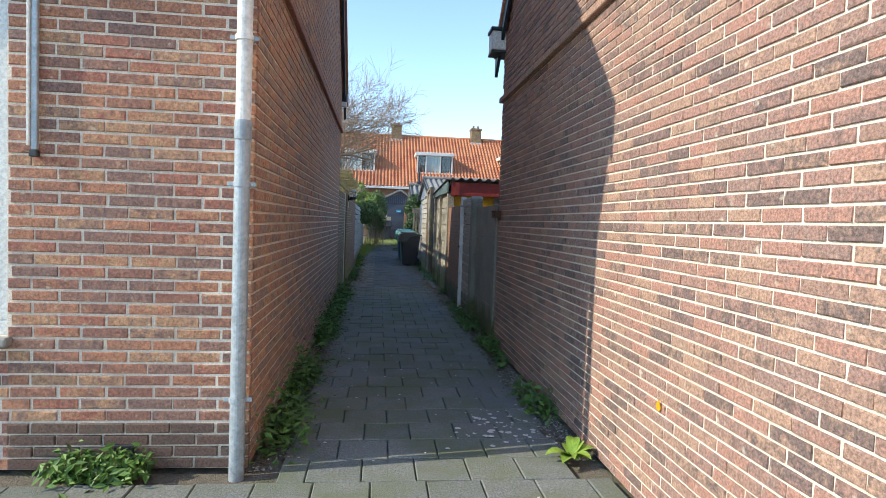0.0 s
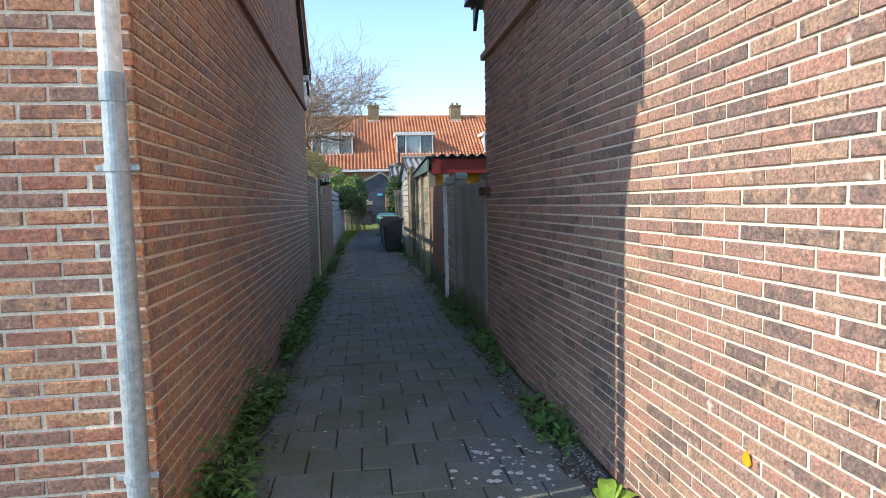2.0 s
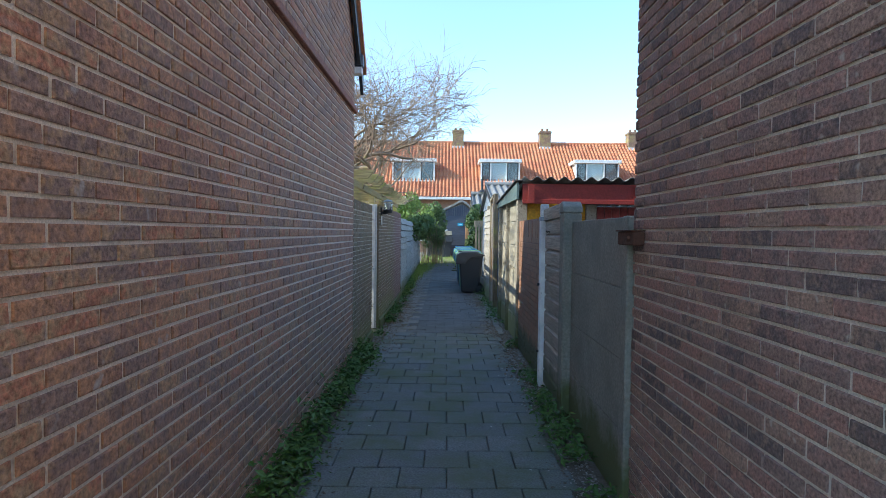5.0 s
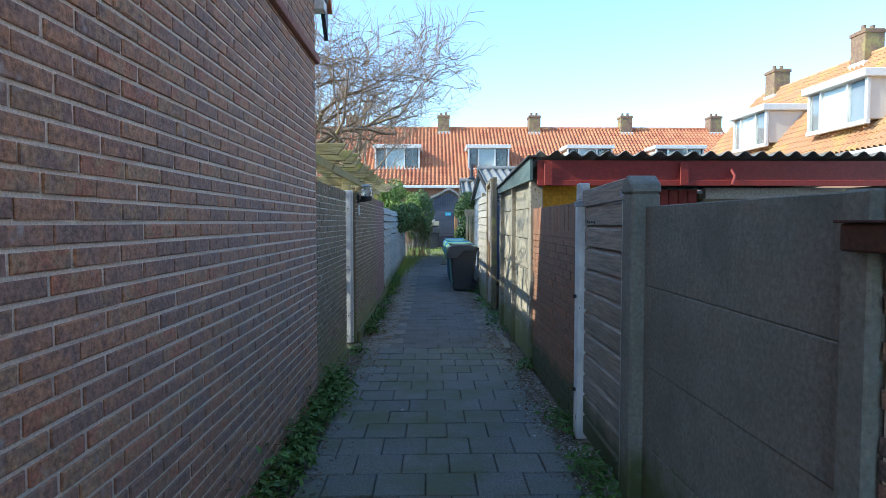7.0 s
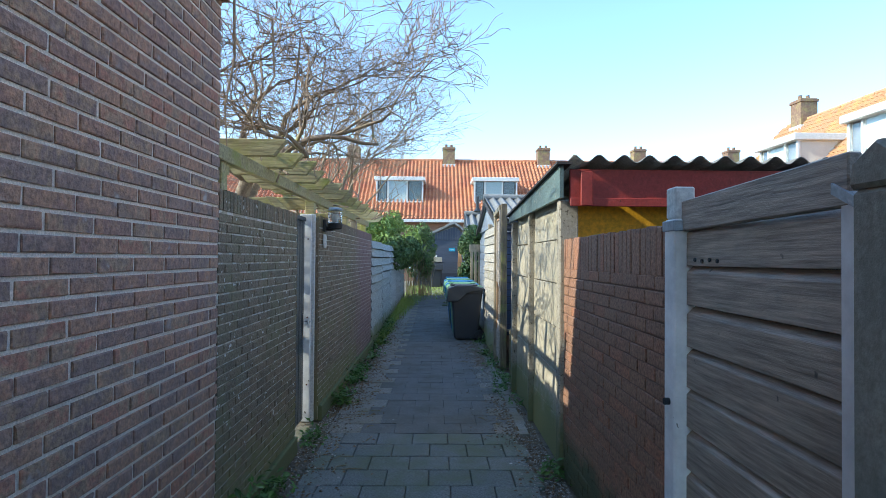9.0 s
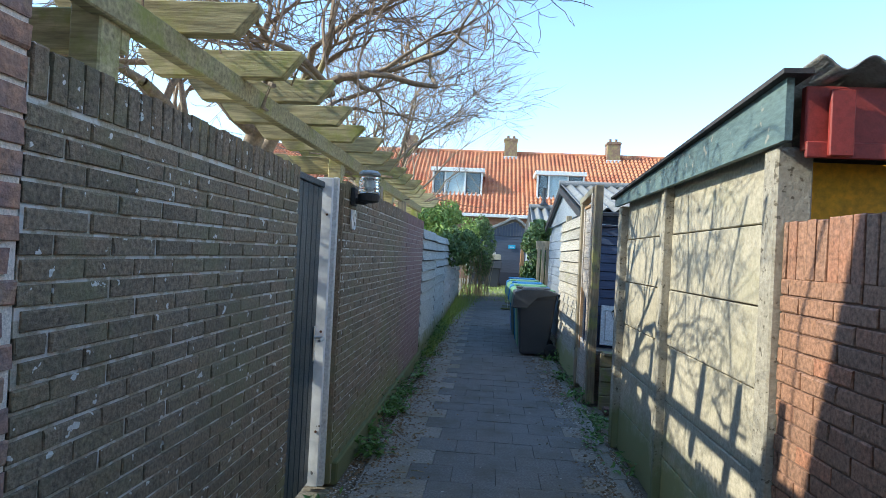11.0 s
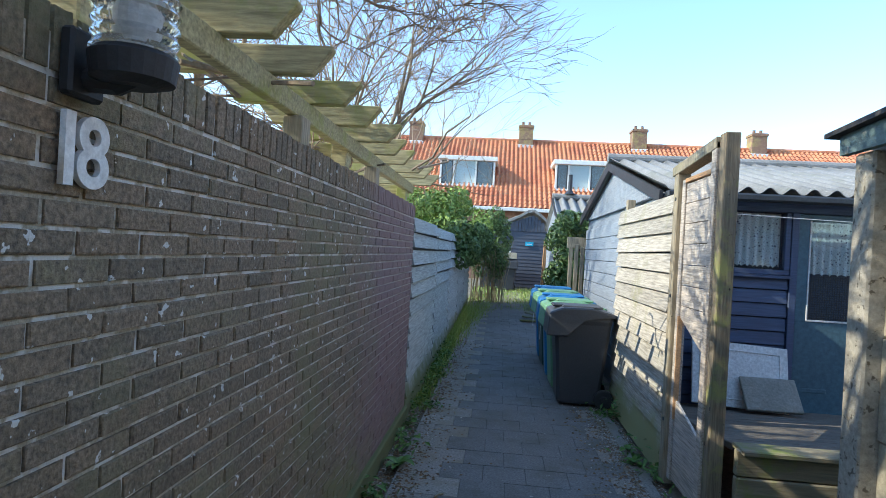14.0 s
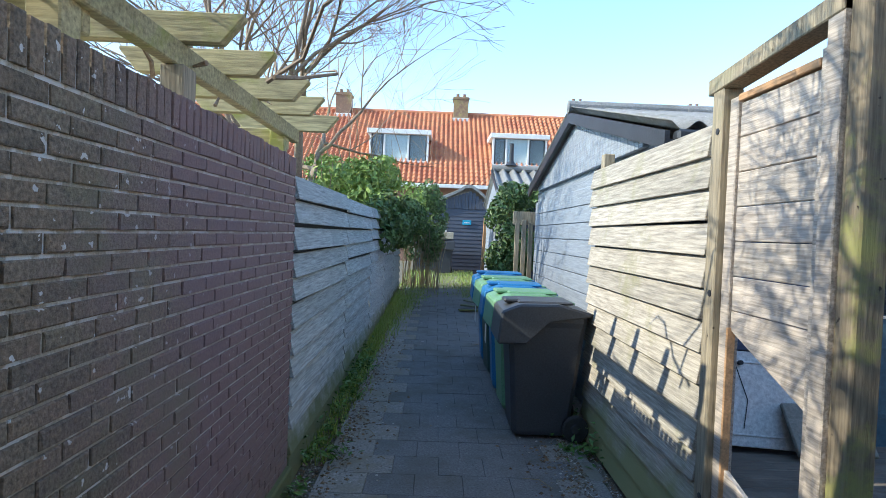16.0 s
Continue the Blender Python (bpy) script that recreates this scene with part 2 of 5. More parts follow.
m_wood_dark = wood("dark_stained_boards", [(0.36, 0.295, 0.235), (0.42, 0.345, 0.275), (0.31, 0.26, 0.21)], WOOD_Y, 0.5, stain=(0.22, 0.205, 0.18), speck=(0.10, 0.09, 0.08), speck_at=(0.72, 0.75), speck_scale=14, low=((0.10, 0.11, 0.05), 0.3, 0.15), rugged=(0.5, 1.42))
m_wood_sill = wood("mossy_step_boards", [(0.26, 0.22, 0.14), (0.31, 0.26, 0.17), (0.21, 0.18, 0.11)], WOOD_X, stain=(0.20, 0.25, 0.03), stain_at=(0.50, 0.66), stain_scale=2.5)
m_wood_blue = wood("grey_blue_boards", [(0.36, 0.39, 0.39), (0.43, 0.46, 0.455), (0.30, 0.33, 0.325)], WOOD_Y, stain=(0.33, 0.36, 0.36), low=((0.16, 0.18, 0.09), 0.35, 0.2), rugged=(0.5, 1.42))
m_pergola = wood("green_mossy_timber", [(0.40, 0.34, 0.17), (0.46, 0.40, 0.22), (0.33, 0.29, 0.15)], (0.6, 7, 7), stain=(0.30, 0.31, 0.08), stain_at=(0.5, 0.66), stain_scale=3, rugged=(0.5, 1.42))
m_deck = wood("dirty_deck_boards", [(0.14, 0.12, 0.095), (0.175, 0.15, 0.12), (0.11, 0.095, 0.075)], WOOD_X, stain=(0.23, 0.20, 0.16), stain_scale=4.0, speck=(0.28, 0.25, 0.2), speck_at=(0.70, 0.74))
m_navy = wood("navy_boards", [(0.055, 0.08, 0.145), (0.068, 0.095, 0.165)], WOOD_X, 0.5)
m_navy_door = surface("blue_green_door_paint", [(0.06, 0.125, 0.16), (0.07, 0.14, 0.175)], 2, 0.45, 0.15, 40, vary=0.0)
m_pale_blue = wood("pale_blue_cladding", [(0.238, 0.266, 0.302), (0.266, 0.295, 0.331)], WOOD_Y, 0.6)
m_gate_green = wood("dark_green_door_paint", [(0.028, 0.047, 0.058), (0.034, 0.054, 0.066)], WOOD_Z, 0.38)
m_tile = surface("orange_pantile", [(0.509, 0.196, 0.096), (0.59, 0.254, 0.127), (0.449, 0.158, 0.082), (0.55, 0.234, 0.133)], 1.1, 0.8, 0.3, 40, vary=0.25, stain=(0.36, 0.13, 0.075), stain_at=(0.56, 0.75), stain_scale=0.8)
m_tile_b = surface("lichened_pantile", [(0.45, 0.229, 0.114), (0.527, 0.289, 0.153), (0.411, 0.199, 0.101)], 1.1, 0.85, 0.3, 40, vary=0.25, stain=(0.50, 0.36, 0.12), stain_at=(0.5, 0.68), stain_scale=1.2)
m_render = surface("cream_render", [(0.62, 0.58, 0.50), (0.68, 0.64, 0.56)], 1, 0.9, 0.3, 60, vary=0.0)
m_sill = surface("grey_stone", [(0.33, 0.32, 0.29)], 8, 0.8, 0.3, 60)
m_brick_far = surface("far_brick", [(0.24, 0.13, 0.09), (0.30, 0.17, 0.115), (0.19, 0.11, 0.085)], 6, 0.9, 0.3, 40, vary=0.4)
m_chimney = surface("chimney_brick", [(0.27, 0.16, 0.10), (0.20, 0.12, 0.085), (0.32, 0.22, 0.13)], 8, 0.9, 0.4, 40, vary=0.3, stain=(0.33, 0.27, 0.10))
m_bin_black = surface("charcoal_bin_plastic", [(0.036, 0.04, 0.048), (0.044, 0.048, 0.056)], 3, 0.5, 0.12, 90, vary=0.0)
m_bin_grey = surface("grey_bin_lid", [(0.05, 0.054, 0.062), (0.06, 0.064, 0.072)], 3, 0.42, 0.12, 90, vary=0.0)
m_bin_green = surface("green_bin_plastic", [(0.14, 0.30, 0.17), (0.17, 0.34, 0.20)], 3, 0.45, 0.1, 90, vary=0.0)
m_bin_blue = surface("blue_bin_plastic", [(0.02, 0.15, 0.36), (0.025, 0.18, 0.40)], 3, 0.42, 0.1, 90, vary=0.0)
m_bin_dkgreen = surface("dark_green_bin", [(0.03, 0.07, 0.055)], 3, 0.5, 0.1, 90)
m_sign = surface("cyan_sign", [(0.02, 0.36, 0.55)], 3, 0.5, 0.0, 30)
m_bark = surface("grey_brown_bark", [(0.25, 0.19, 0.13), (0.31, 0.24, 0.17), (0.18, 0.14, 0.10)], 9, 0.9, 0.6, 50, vary=0.0, stain=(0.30, 0.28, 0.12), stain_at=(0.55, 0.7), stain_scale=2.5)
m_twig = surface("twig_bark", [(0.34, 0.25, 0.17), (0.24, 0.175, 0.125)], 9, 0.9, 0.3, 50, vary=0.3)


def leafy(name, palette):
    m = surface(name, palette, 6, 0.55, 0.2, 40, vary=0.8)
    b = m.node_tree.nodes["Principled BSDF"]
    b.inputs["Transmission Weight"].default_value = 0.0
    b.inputs["Subsurface Weight"].default_value = 0.0
    return m


m_leaf = leafy("bush_leaf", [(0.22, 0.33, 0.075), (0.32, 0.44, 0.095), (0.15, 0.25, 0.06), (0.46, 0.52, 0.13)])
m_ivy = leafy("ivy_leaf", [(0.09, 0.16, 0.05), (0.14, 0.23, 0.06), (0.065, 0.115, 0.04), (0.19, 0.27, 0.09)])
m_weed = leafy("weed_leaf", [(0.072, 0.156, 0.03), (0.108, 0.216, 0.036), (0.054, 0.114, 0.024)])
m_bright_leaf = leafy("bright_green_leaf", [(0.20, 0.34, 0.04), (0.27, 0.40, 0.06), (0.15, 0.28, 0.035)])
m_grass = leafy("grass_blade", [(0.20, 0.32, 0.05), (0.29, 0.39, 0.08), (0.35, 0.38, 0.12)])
m_dry = leafy("dry_stem", [(0.34, 0.27, 0.15), (0.26, 0.20, 0.11)])


def glassy(name, tint, rough=0.03):
    m, n, l, b = shader(name)
    b.inputs["Base Color"].default_value = (*tint, 1)
    b.inputs["Roughness"].default_value = rough
    b.inputs["Transmission Weight"].default_value = 1.0
    b.inputs["IOR"].default_value = 1.45
    return m


m_glass = glassy("window_glass", (0.9, 0.95, 0.95))
m_lamp_glass = glassy("ribbed_lamp_glass", (0.93, 0.95, 0.93), 0.12)
m_room = surface("dim_interior", [(0.10, 0.11, 0.13)], 2, 0.7, 0.0, 20)
m_blind = surface("pale_roller_blind", [(0.50, 0.55, 0.58)], 2, 0.6, 0.1, 20)


def lace_material():
    m, n, l, b = shader("lace_curtain")
    co = position(n, l, (1, 1, 1))
    v = n.new("ShaderNodeTexVoronoi")
    v.inputs["Scale"].default_value = 26
    l.new(co, v.inputs["Vector"])
    fine = noise_tex(n, l, co, 130, 2)
    hole = span(n, l, v.outputs["Distance"], 0.16, 0.24)
    net = span(n, l, fine, 0.30, 0.42)
    mul = n.new("ShaderNodeMath")
    mul.operation = "MULTIPLY"
    l.new(hole, mul.inputs[0])
    l.new(net, mul.inputs[1])
    b.inputs["Base Color"].default_value = (0.72, 0.74, 0.74, 1)
    b.inputs["Roughness"].default_value = 0.9
    l.new(mul.outputs[0], b.inputs["Alpha"])
    return m


m_lace = lace_material()

# ---- mesh helpers ----
base = {}


def thing(name, at, label, category, group="", kind=""):
    e = new(name)
    e.location = at
    base[e.name] = Vector(at)
    return tagged(e, label, category, group, kind)


def link_mesh(name, me, mat, parent=None, label=""):
    me.materials.append(mat)
    ob = new(name, me)
    if parent is not None:
        off = base[parent.name]
        me.transform(Matrix.Translation(-off))
        ob.parent = parent
        base[ob.name] = off
    else:
        base[ob.name] = Vector((0, 0, 0))
    return tagged(ob, label)


def part(name, bm, mat, parent=None, label="", smooth=False):
    me = bpy.data.meshes.new(name)
    bmesh.ops.recalc_face_normals(bm, faces=bm.faces[:])
    if smooth:
        for f in bm.faces:
            f.smooth = True
    bm.to_mesh(me)
    bm.free()
    return link_mesh(name, me, mat, parent, label)


def data_part(name, verts, faces, mat, parent=None, label="", smooth=False):
    me = bpy.data.meshes.new(name)
    me.from_pydata([tuple(v) for v in verts], [], faces)
    if smooth:
        me.polygons.foreach_set("use_smooth", [True] * len(me.polygons))
    return link_mesh(name, me, mat, parent, label)


def box(x0, x1, y0, y1, z0, z1, bevel=0.004, bm=None, m=None, segs=1):
    own = bm if bm is not None else bmesh.new()
    vs = [own.verts.new(p) for p in ((x0, y0, z0), (x1, y0, z0), (x1, y1, z0), (x0, y1, z0), (x0, y0, z1), (x1, y0, z1), (x1, y1, z1), (x0, y1, z1))]
    fs = [own.faces.new([vs[i] for i in q]) for q in ((3, 2, 1, 0), (4, 5, 6, 7), (0, 1, 5, 4), (1, 2, 6, 5), (2, 3, 7, 6), (3, 0, 4, 7))]
    if bevel:
        edges = list({e for f in fs for e in f.edges})
        r = bmesh.ops.bevel(own, geom=edges, offset=bevel, segments=segs, affect="EDGES", clamp_overlap=True)
    if m is not None and bm is None:
        bmesh.ops.transform(own, matrix=m, verts=own.verts[:])
    return own


def bx(name, parent, mat, x0, x1, y0, y1, z0, z1, bevel=0.004, label=""):
    return part(name, box(x0, x1, y0, y1, z0, z1, bevel), mat, parent, label)


def prism(pts, axis, a, b, bevel=0.0):
    """A polygon of (u, v) pushed along an axis from a to b; x: u=y v=z, y: u=x v=z, z: u=x v=y."""
    bm = bmesh.new()
    put = {"x": lambda u, v, w: (w, u, v), "y": lambda u, v, w: (u, w, v), "z": lambda u, v, w: (u, v, w)}[axis]
    lo, hi = [bm.verts.new(put(u, v, a)) for u, v in pts], [bm.verts.new(put(u, v, b)) for u, v in pts]
    bm.faces.new(lo[::-1])
    bm.faces.new(hi)
    for i in range(len(pts)):
        j = (i + 1) % len(pts)
        bm.faces.new((lo[i], lo[j], hi[j], hi[i]))
    if bevel:
        bmesh.ops.bevel(bm, geom=bm.edges[:], offset=bevel, segments=1, affect="EDGES", clamp_overlap=True)
    return bm


def tube(points, radii, sides=8, bm=None):
    own = bm if bm is not None else bmesh.new()
    rings = []
    for i, p in enumerate(points):
        p = Vector(p)
        d = (Vector(points[min(i + 1, len(points) - 1)]) - Vector(points[max(i - 1, 0)])).normalized()
        a = d.orthogonal().normalized()
        c = d.cross(a)
        r = radii[i] if isinstance(radii, (list, tuple)) else radii
        rings.append([own.verts.new(p + (a * math.cos(2 * math.pi * k / sides) + c * math.sin(2 * math.pi * k / sides)) * r) for k in range(sides)])
    for a, c in zip(rings, rings[1:]):
        for k in range(sides):
            own.faces.new((a[k], a[(k + 1) % sides], c[(k + 1) % sides], c[k]))
    own.faces.new(rings[0][::-1])
    own.faces.new(rings[-1])
    return own


def lathe(profile, at, sides=24):
    bm = bmesh.new()
    rings = [[bm.verts.new((at[0] + r * math.cos(2 * math.pi * k / sides), at[1] + r * math.sin(2 * math.pi * k / sides), at[2] + z)) for k in range(sides)] for r, z in profile]
    for a, c in zip(rings, rings[1:]):
        for k in range(sides):
            bm.faces.new((a[k], a[(k + 1) % sides], c[(k + 1) % sides], c[k]))
    bm.faces.new(rings[0][::-1])
    bm.faces.new(rings[-1])
    return bm


def ground_z(y):
    return min(0.36, max(0.0, (y - 18.0) * 0.026))


BRICK_FACES = [(0, 1, 2, 3), (4, 5, 1, 0), (5, 6, 2, 1), (6, 7, 3, 2), (7, 4, 0, 3), (8, 9, 5, 4), (9, 10, 6, 5), (10, 11, 7, 6), (11, 8, 4, 7)]


def brick_verts(u0, u1, z0, z1, out, rng, c=0.003, deep=0.03):
    j = lambda: rng.uniform(-0.0042, 0.0042)
    t = rng.uniform(-0.0018, 0.0022)
    f = [(u0 + c + j(), out + t, z0 + c + j()), (u1 - c + j(), out + t, z0 + c + j()), (u1 - c + j(), out + t, z1 - c + j()), (u0 + c + j(), out + t, z1 - c + j())]
    e = [(u0, out - c, z0), (u1, out - c, z0), (u1, out - c, z1), (u0, out - c, z1)]
    b = [(u, out - deep, z) for u, _, z in e]
    return f + e + b


def brickwork(parent, place, u0, u1, z0, z1, mat, keep=None, near=None, course=0.0645, pitch=0.239, joint=0.0140, out=0.003, seed=1, piece="brick", soldier=0.0):
    """Running-bond bricks in front of a backing wall. place(u, out, z) gives the world point; near picks single bricks (u0, u1, z0, z1)."""
    rng = random.Random(seed)
    singles, verts, faces = 0, [], []
    rows = int(round((z1 - soldier - z0) / course))
    cells = []
    for r in range(rows):
        zb = z0 + r * course
        off = -pitch * (0.5 if r % 2 else 0.0) + rng.uniform(-0.012, 0.012)
        u = u0 + off
        while u < u1 - 0.01:
            a, b = max(u, u0) + joint / 2, min(u + pitch, u1) - joint / 2
            if u < u0:
                a = u0
            if u + pitch >= u1:
                b = u1
            if b - a > 0.02 and (keep is None or keep((a + b) / 2, zb + course / 2)):
                cells.append((a, b, zb + joint / 2, zb + course - joint / 2))
            u += pitch * (1 + rng.uniform(-0.025, 0.025))
    if soldier:
        u, w = u0, course
        while u < u1 - 0.02:
            cells.append((u + joint / 2, min(u + w, u1) - joint / 2, z1 - soldier + joint / 2, z1 + rng.uniform(-0.004, 0.004)))
            u += w
    for a, b, za, zb in cells:
        vs = [place(*p) for p in brick_verts(a, b, za, zb, out, rng)]
        um, zm = (a + b) / 2, (za + zb) / 2
        if singles < 300 and near and near[0] <= um <= near[1] and near[2] <= zm <= near[3]:
            data_part(piece, vs, BRICK_FACES, mat, parent)
            singles += 1
        else:
            k = len(verts)
            verts += vs
            faces += [tuple(i + k for i in f) for f in BRICK_FACES]
    if verts:
        tagged(data_part("bricks_beyond", verts, faces, mat, parent), kind="stuff")


def boards(parent, mat, x0, x1, y0, y1, z0, z1, count, lap=0.02, tilt=0.012, along="y", seed=3, name="board", gap=0.0, wob=0.006, face=-1):
    """Horizontal boards up a fence, each leaning out at its foot over the one below. face: the side that shows."""
    rng = random.Random(seed)
    h = (z1 - z0) / count
    for i in range(count):
        za, zb = z0 + i * h + gap / 2, z0 + (i + 1) * h + lap - gap / 2
        d = [rng.uniform(-wob, wob) for _ in range(4)]
        if along == "y":
            t = x1 - x0
            lo, hi = (x0 - tilt, x0) if face < 0 else (x1 + tilt, x1)
            pts = [(lo, za), (lo - face * t, za), (hi - face * t, zb), (hi, zb)]
            bm = prism(pts, "y", y0 + rng.uniform(-0.012, 0.012), y1 + rng.uniform(-0.012, 0.012), 0.003)
            for v in bm.verts:
                v.co.z += d[0] if v.co.y < (y0 + y1) / 2 else d[1]
        else:
            t = y1 - y0
            pts = [(y0 - tilt, za), (y0 - tilt + t, za), (y0 + t, zb), (y0, zb)]
            bm = prism(pts, "x", x0, x1, 0.003)
            for v in bm.verts:
                v.co.z += d[0] * 0.5 if v.co.x < (x0 + x1) / 2 else d[1] * 0.5
        part(name, bm, mat, parent)


def corrugated(name, parent, mat, x0, x1, y0, z0, y1, z1, pitch=0.146, amp=0.024, thick=0.007, label=""):
    """A wavy sheet: waves across x, running from (y0, z0) to (y1, z1)."""
    n = int((x1 - x0) / pitch * 10)
    verts, faces = [], []
    for side in (0, 1):
        for j in range(2):
            for i in range(n + 1):
                x = x0 + (x1 - x0) * i / n
                w = amp * math.cos(2 * math.pi * (x - x0) / pitch)
                verts.append((x, (y0, y1)[j], (z0, z1)[j] + w - side * thick))
    k, s = n + 1, 2 * (n + 1)
    for i in range(n):
        faces += [(i, i + 1, k + i + 1, k + i), (s + i + 1, s + i, s + k + i, s + k + i + 1), (i + 1, i, s + i, s + i + 1), (k + i, k + i + 1, s + k + i + 1, s + k + i)]
    faces += [(0, k, s + k, s), (n, s + n, s + k + n, k + n)]
    return data_part(name, verts, faces, mat, parent, label, smooth=True)


def pantiles(name, parent, mat, place, width, length, tile=0.225, row=0.31, label=""):
    """Tiled slope: place(u, s, h) with u along the eaves, s up the slope, h out of it."""
    nu, nr = int(width / tile) * 6, int(length / row)
    verts, faces = [], []
    for r in range(nr):
        for e, lift in ((0, 0.055), (1, 0.012)):
            for i in range(nu + 1):
                u = width * i / nu
                ph = (i % 6) / 6.0
                h = 0.045 * math.sin(2 * math.pi * ph) + (0.012 if ph < 0.5 else 0.0)
                verts.append(place(u, (r + e) * length / nr, h + lift))
    k = nu + 1
    for r in range(nr * 2 - 1):
        for i in range(nu):
            a = r * k + i
            faces.append((a, a + 1, a + k + 1, a + k))
    return tagged(data_part(name, verts, faces, mat, parent, label), kind="stuff")

# ---- ground ----
LX, RX = -0.68, 1.37
ys = [-400, -60, -8, 0, 18, 20, 24, 28, 31.9, 60, 400]
xs = [-400, -40, -8, -2, 2, 8, 40, 400]
gv = [(x, y, ground_z(y) - 0.035) for y in ys for x in xs]
gf = [(r * len(xs) + i, r * len(xs) + i + 1, (r + 1) * len(xs) + i + 1, (r + 1) * len(xs) + i) for r in range(len(ys) - 1) for i in range(len(xs) - 1)]
tagged(data_part("ground", gv, gf, m_soil), "dark bare soil showing along the paving edges", "ground", kind="structure")

# ---- left house: gable wall along the alley, front wall towards the street ----
FY, BY, EAVE = 3.29, 10.22, 3.62
left_house = thing("house", (-3, 7, 0), "red brick terraced house with a tall gable wall", "house")
RIDGE_Z = EAVE + (BY - FY) / 2 * 1.1
gable = [(FY, 0), (BY, 0), (BY, EAVE), ((FY + BY) / 2, RIDGE_Z), (FY, EAVE)]
lg = part("gable_wall", prism(gable, "x", LX - 0.25, LX - 0.004), m_mortar_a, left_house)
lf = part("front_wall", prism([(-6.0, 0), (-3.5, 0), (-3.5, 0.72), (-3.5, 2.6), (-6.0, 2.6)], "y", FY + 0.004, FY + 0.25), m_mortar_a, left_house)
lf2 = part("front_wall", box(-1.93, LX - 0.252, FY + 0.004, FY + 0.25, 0, EAVE, 0), m_mortar_a, left_house)
bx("front_wall", left_house, m_mortar_a, -3.5, -1.93, FY + 0.004, FY + 0.25, 0, 0.72, 0)
bx("front_wall", left_house, m_mortar_a, -6.0, -1.93, FY + 0.004, FY + 0.25, 2.6, EAVE, 0)
bx("rear_wall", left_house, m_brick_far, -8.0, LX - 0.252, BY - 0.25, BY - 0.004, 0, EAVE, 0)
slope_len = math.hypot((BY - FY) / 2 + 0.3, ((BY - FY) / 2 + 0.3) * 1.1)
for sgn in (1, -1):
    yr = (FY + BY) / 2
    ye = yr + sgn * ((BY - FY) / 2 + 0.28)
    ze = RIDGE_Z - ((BY - FY) / 2 + 0.28) * 1.1
    rs = bmesh.new()
    vs = [rs.verts.new(p) for p in ((-8, yr, RIDGE_Z + 0.06), (LX + 0.10, yr, RIDGE_Z + 0.06), (LX + 0.10, ye, ze + 0.06), (-8, ye, ze + 0.06))]
    rs.faces.new(vs)
    r = bmesh.ops.extrude_face_region(rs, geom=rs.faces[:])
    for v in [g for g in r["geom"] if isinstance(g, bmesh.types.BMVert)]:
        v.co.z += 0.09
    part("roof", rs, m_tile, left_house)
    part("verge_board", prism([(yr, RIDGE_Z + 0.05), (ye, ze + 0.05), (ye, ze - 0.17), (yr, RIDGE_Z - 0.17)], "x", LX + 0.03, LX + 0.065), m_dark, left_house, "dark painted verge board")
bx("gutter", left_house, m_dark, -8, LX + 0.09, BY + 0.02, BY + 0.17, EAVE - 0.22, EAVE - 0.06, 0.02, "dark gutter end with a pale soffit")
bx("soffit", left_house, m_white, -8, LX + 0.08, BY + 0.005, BY + 0.13, EAVE - 0.30, EAVE - 0.222, 0.004)
bx("drip_band", lg, m_brick_a, LX - 0.02, LX + 0.042, FY + 0.02, BY + 0.01, 2.865, 2.925, 0.006, "projecting brick band")

# window and fittings of the front wall
win = thing("window_1", (-2.7, FY, 0.7), "white framed ground floor window beside the downpipe", "window", kind="structure")
for a in ((-3.5, -1.93, 0.72, 0.80), (-3.5, -1.93, 2.52, 2.60), (-3.5, -3.42, 0.80, 2.52), (-2.02, -1.93, 0.80, 2.52)):
    bx("window_frame", win, m_white, a[0], a[1], FY + 0.02, FY + 0.11, a[2], a[3], 0.006)
pane = bx("pane", win, m_glass, -3.42, -2.02, FY + 0.06, FY + 0.066, 0.80, 2.52, 0)
pane.visible_shadow = False
bx("window_sill", win, m_sill, -3.55, -1.90, FY - 0.06, FY + 0.12, 0.67, 0.718, 0.008, "dark stone sill")
bx("interior", win, m_room, -3.5, -1.93, FY + 0.6, FY + 0.64, 0.5, 2.8, 0)
rail = thing("shutter_guide", (-1.78, FY, 1.7), "grey metal guide rail fixed upright to the brickwork", "guide rail")
bx("channel", rail, m_zinc, -1.795, -1.765, FY - 0.035, FY - 0.009, 1.70, 3.3, 0.004)
bx("lip", rail, m_white, -1.812, -1.797, FY - 0.045, FY - 0.009, 1.72, 3.3, 0.003)
bx("end_stop", rail, m_dark, -1.800, -1.760, FY - 0.045, FY - 0.008, 1.665, 1.698, 0.004)
vent = thing("air_vent", (-1.33, FY, 0.11), "dark cast vent grille let into the plinth", "vent")
bx("frame", vent, m_dark, -1.395, -1.275, FY - 0.016, FY - 0.002, 0.075, 0.135, 0.003)
for i in range(6):
    bx("slat", vent, m_black, -1.385 + i * 0.018, -1.375 + i * 0.018, FY - 0.022, FY - 0.0165, 0.083, 0.127, 0)

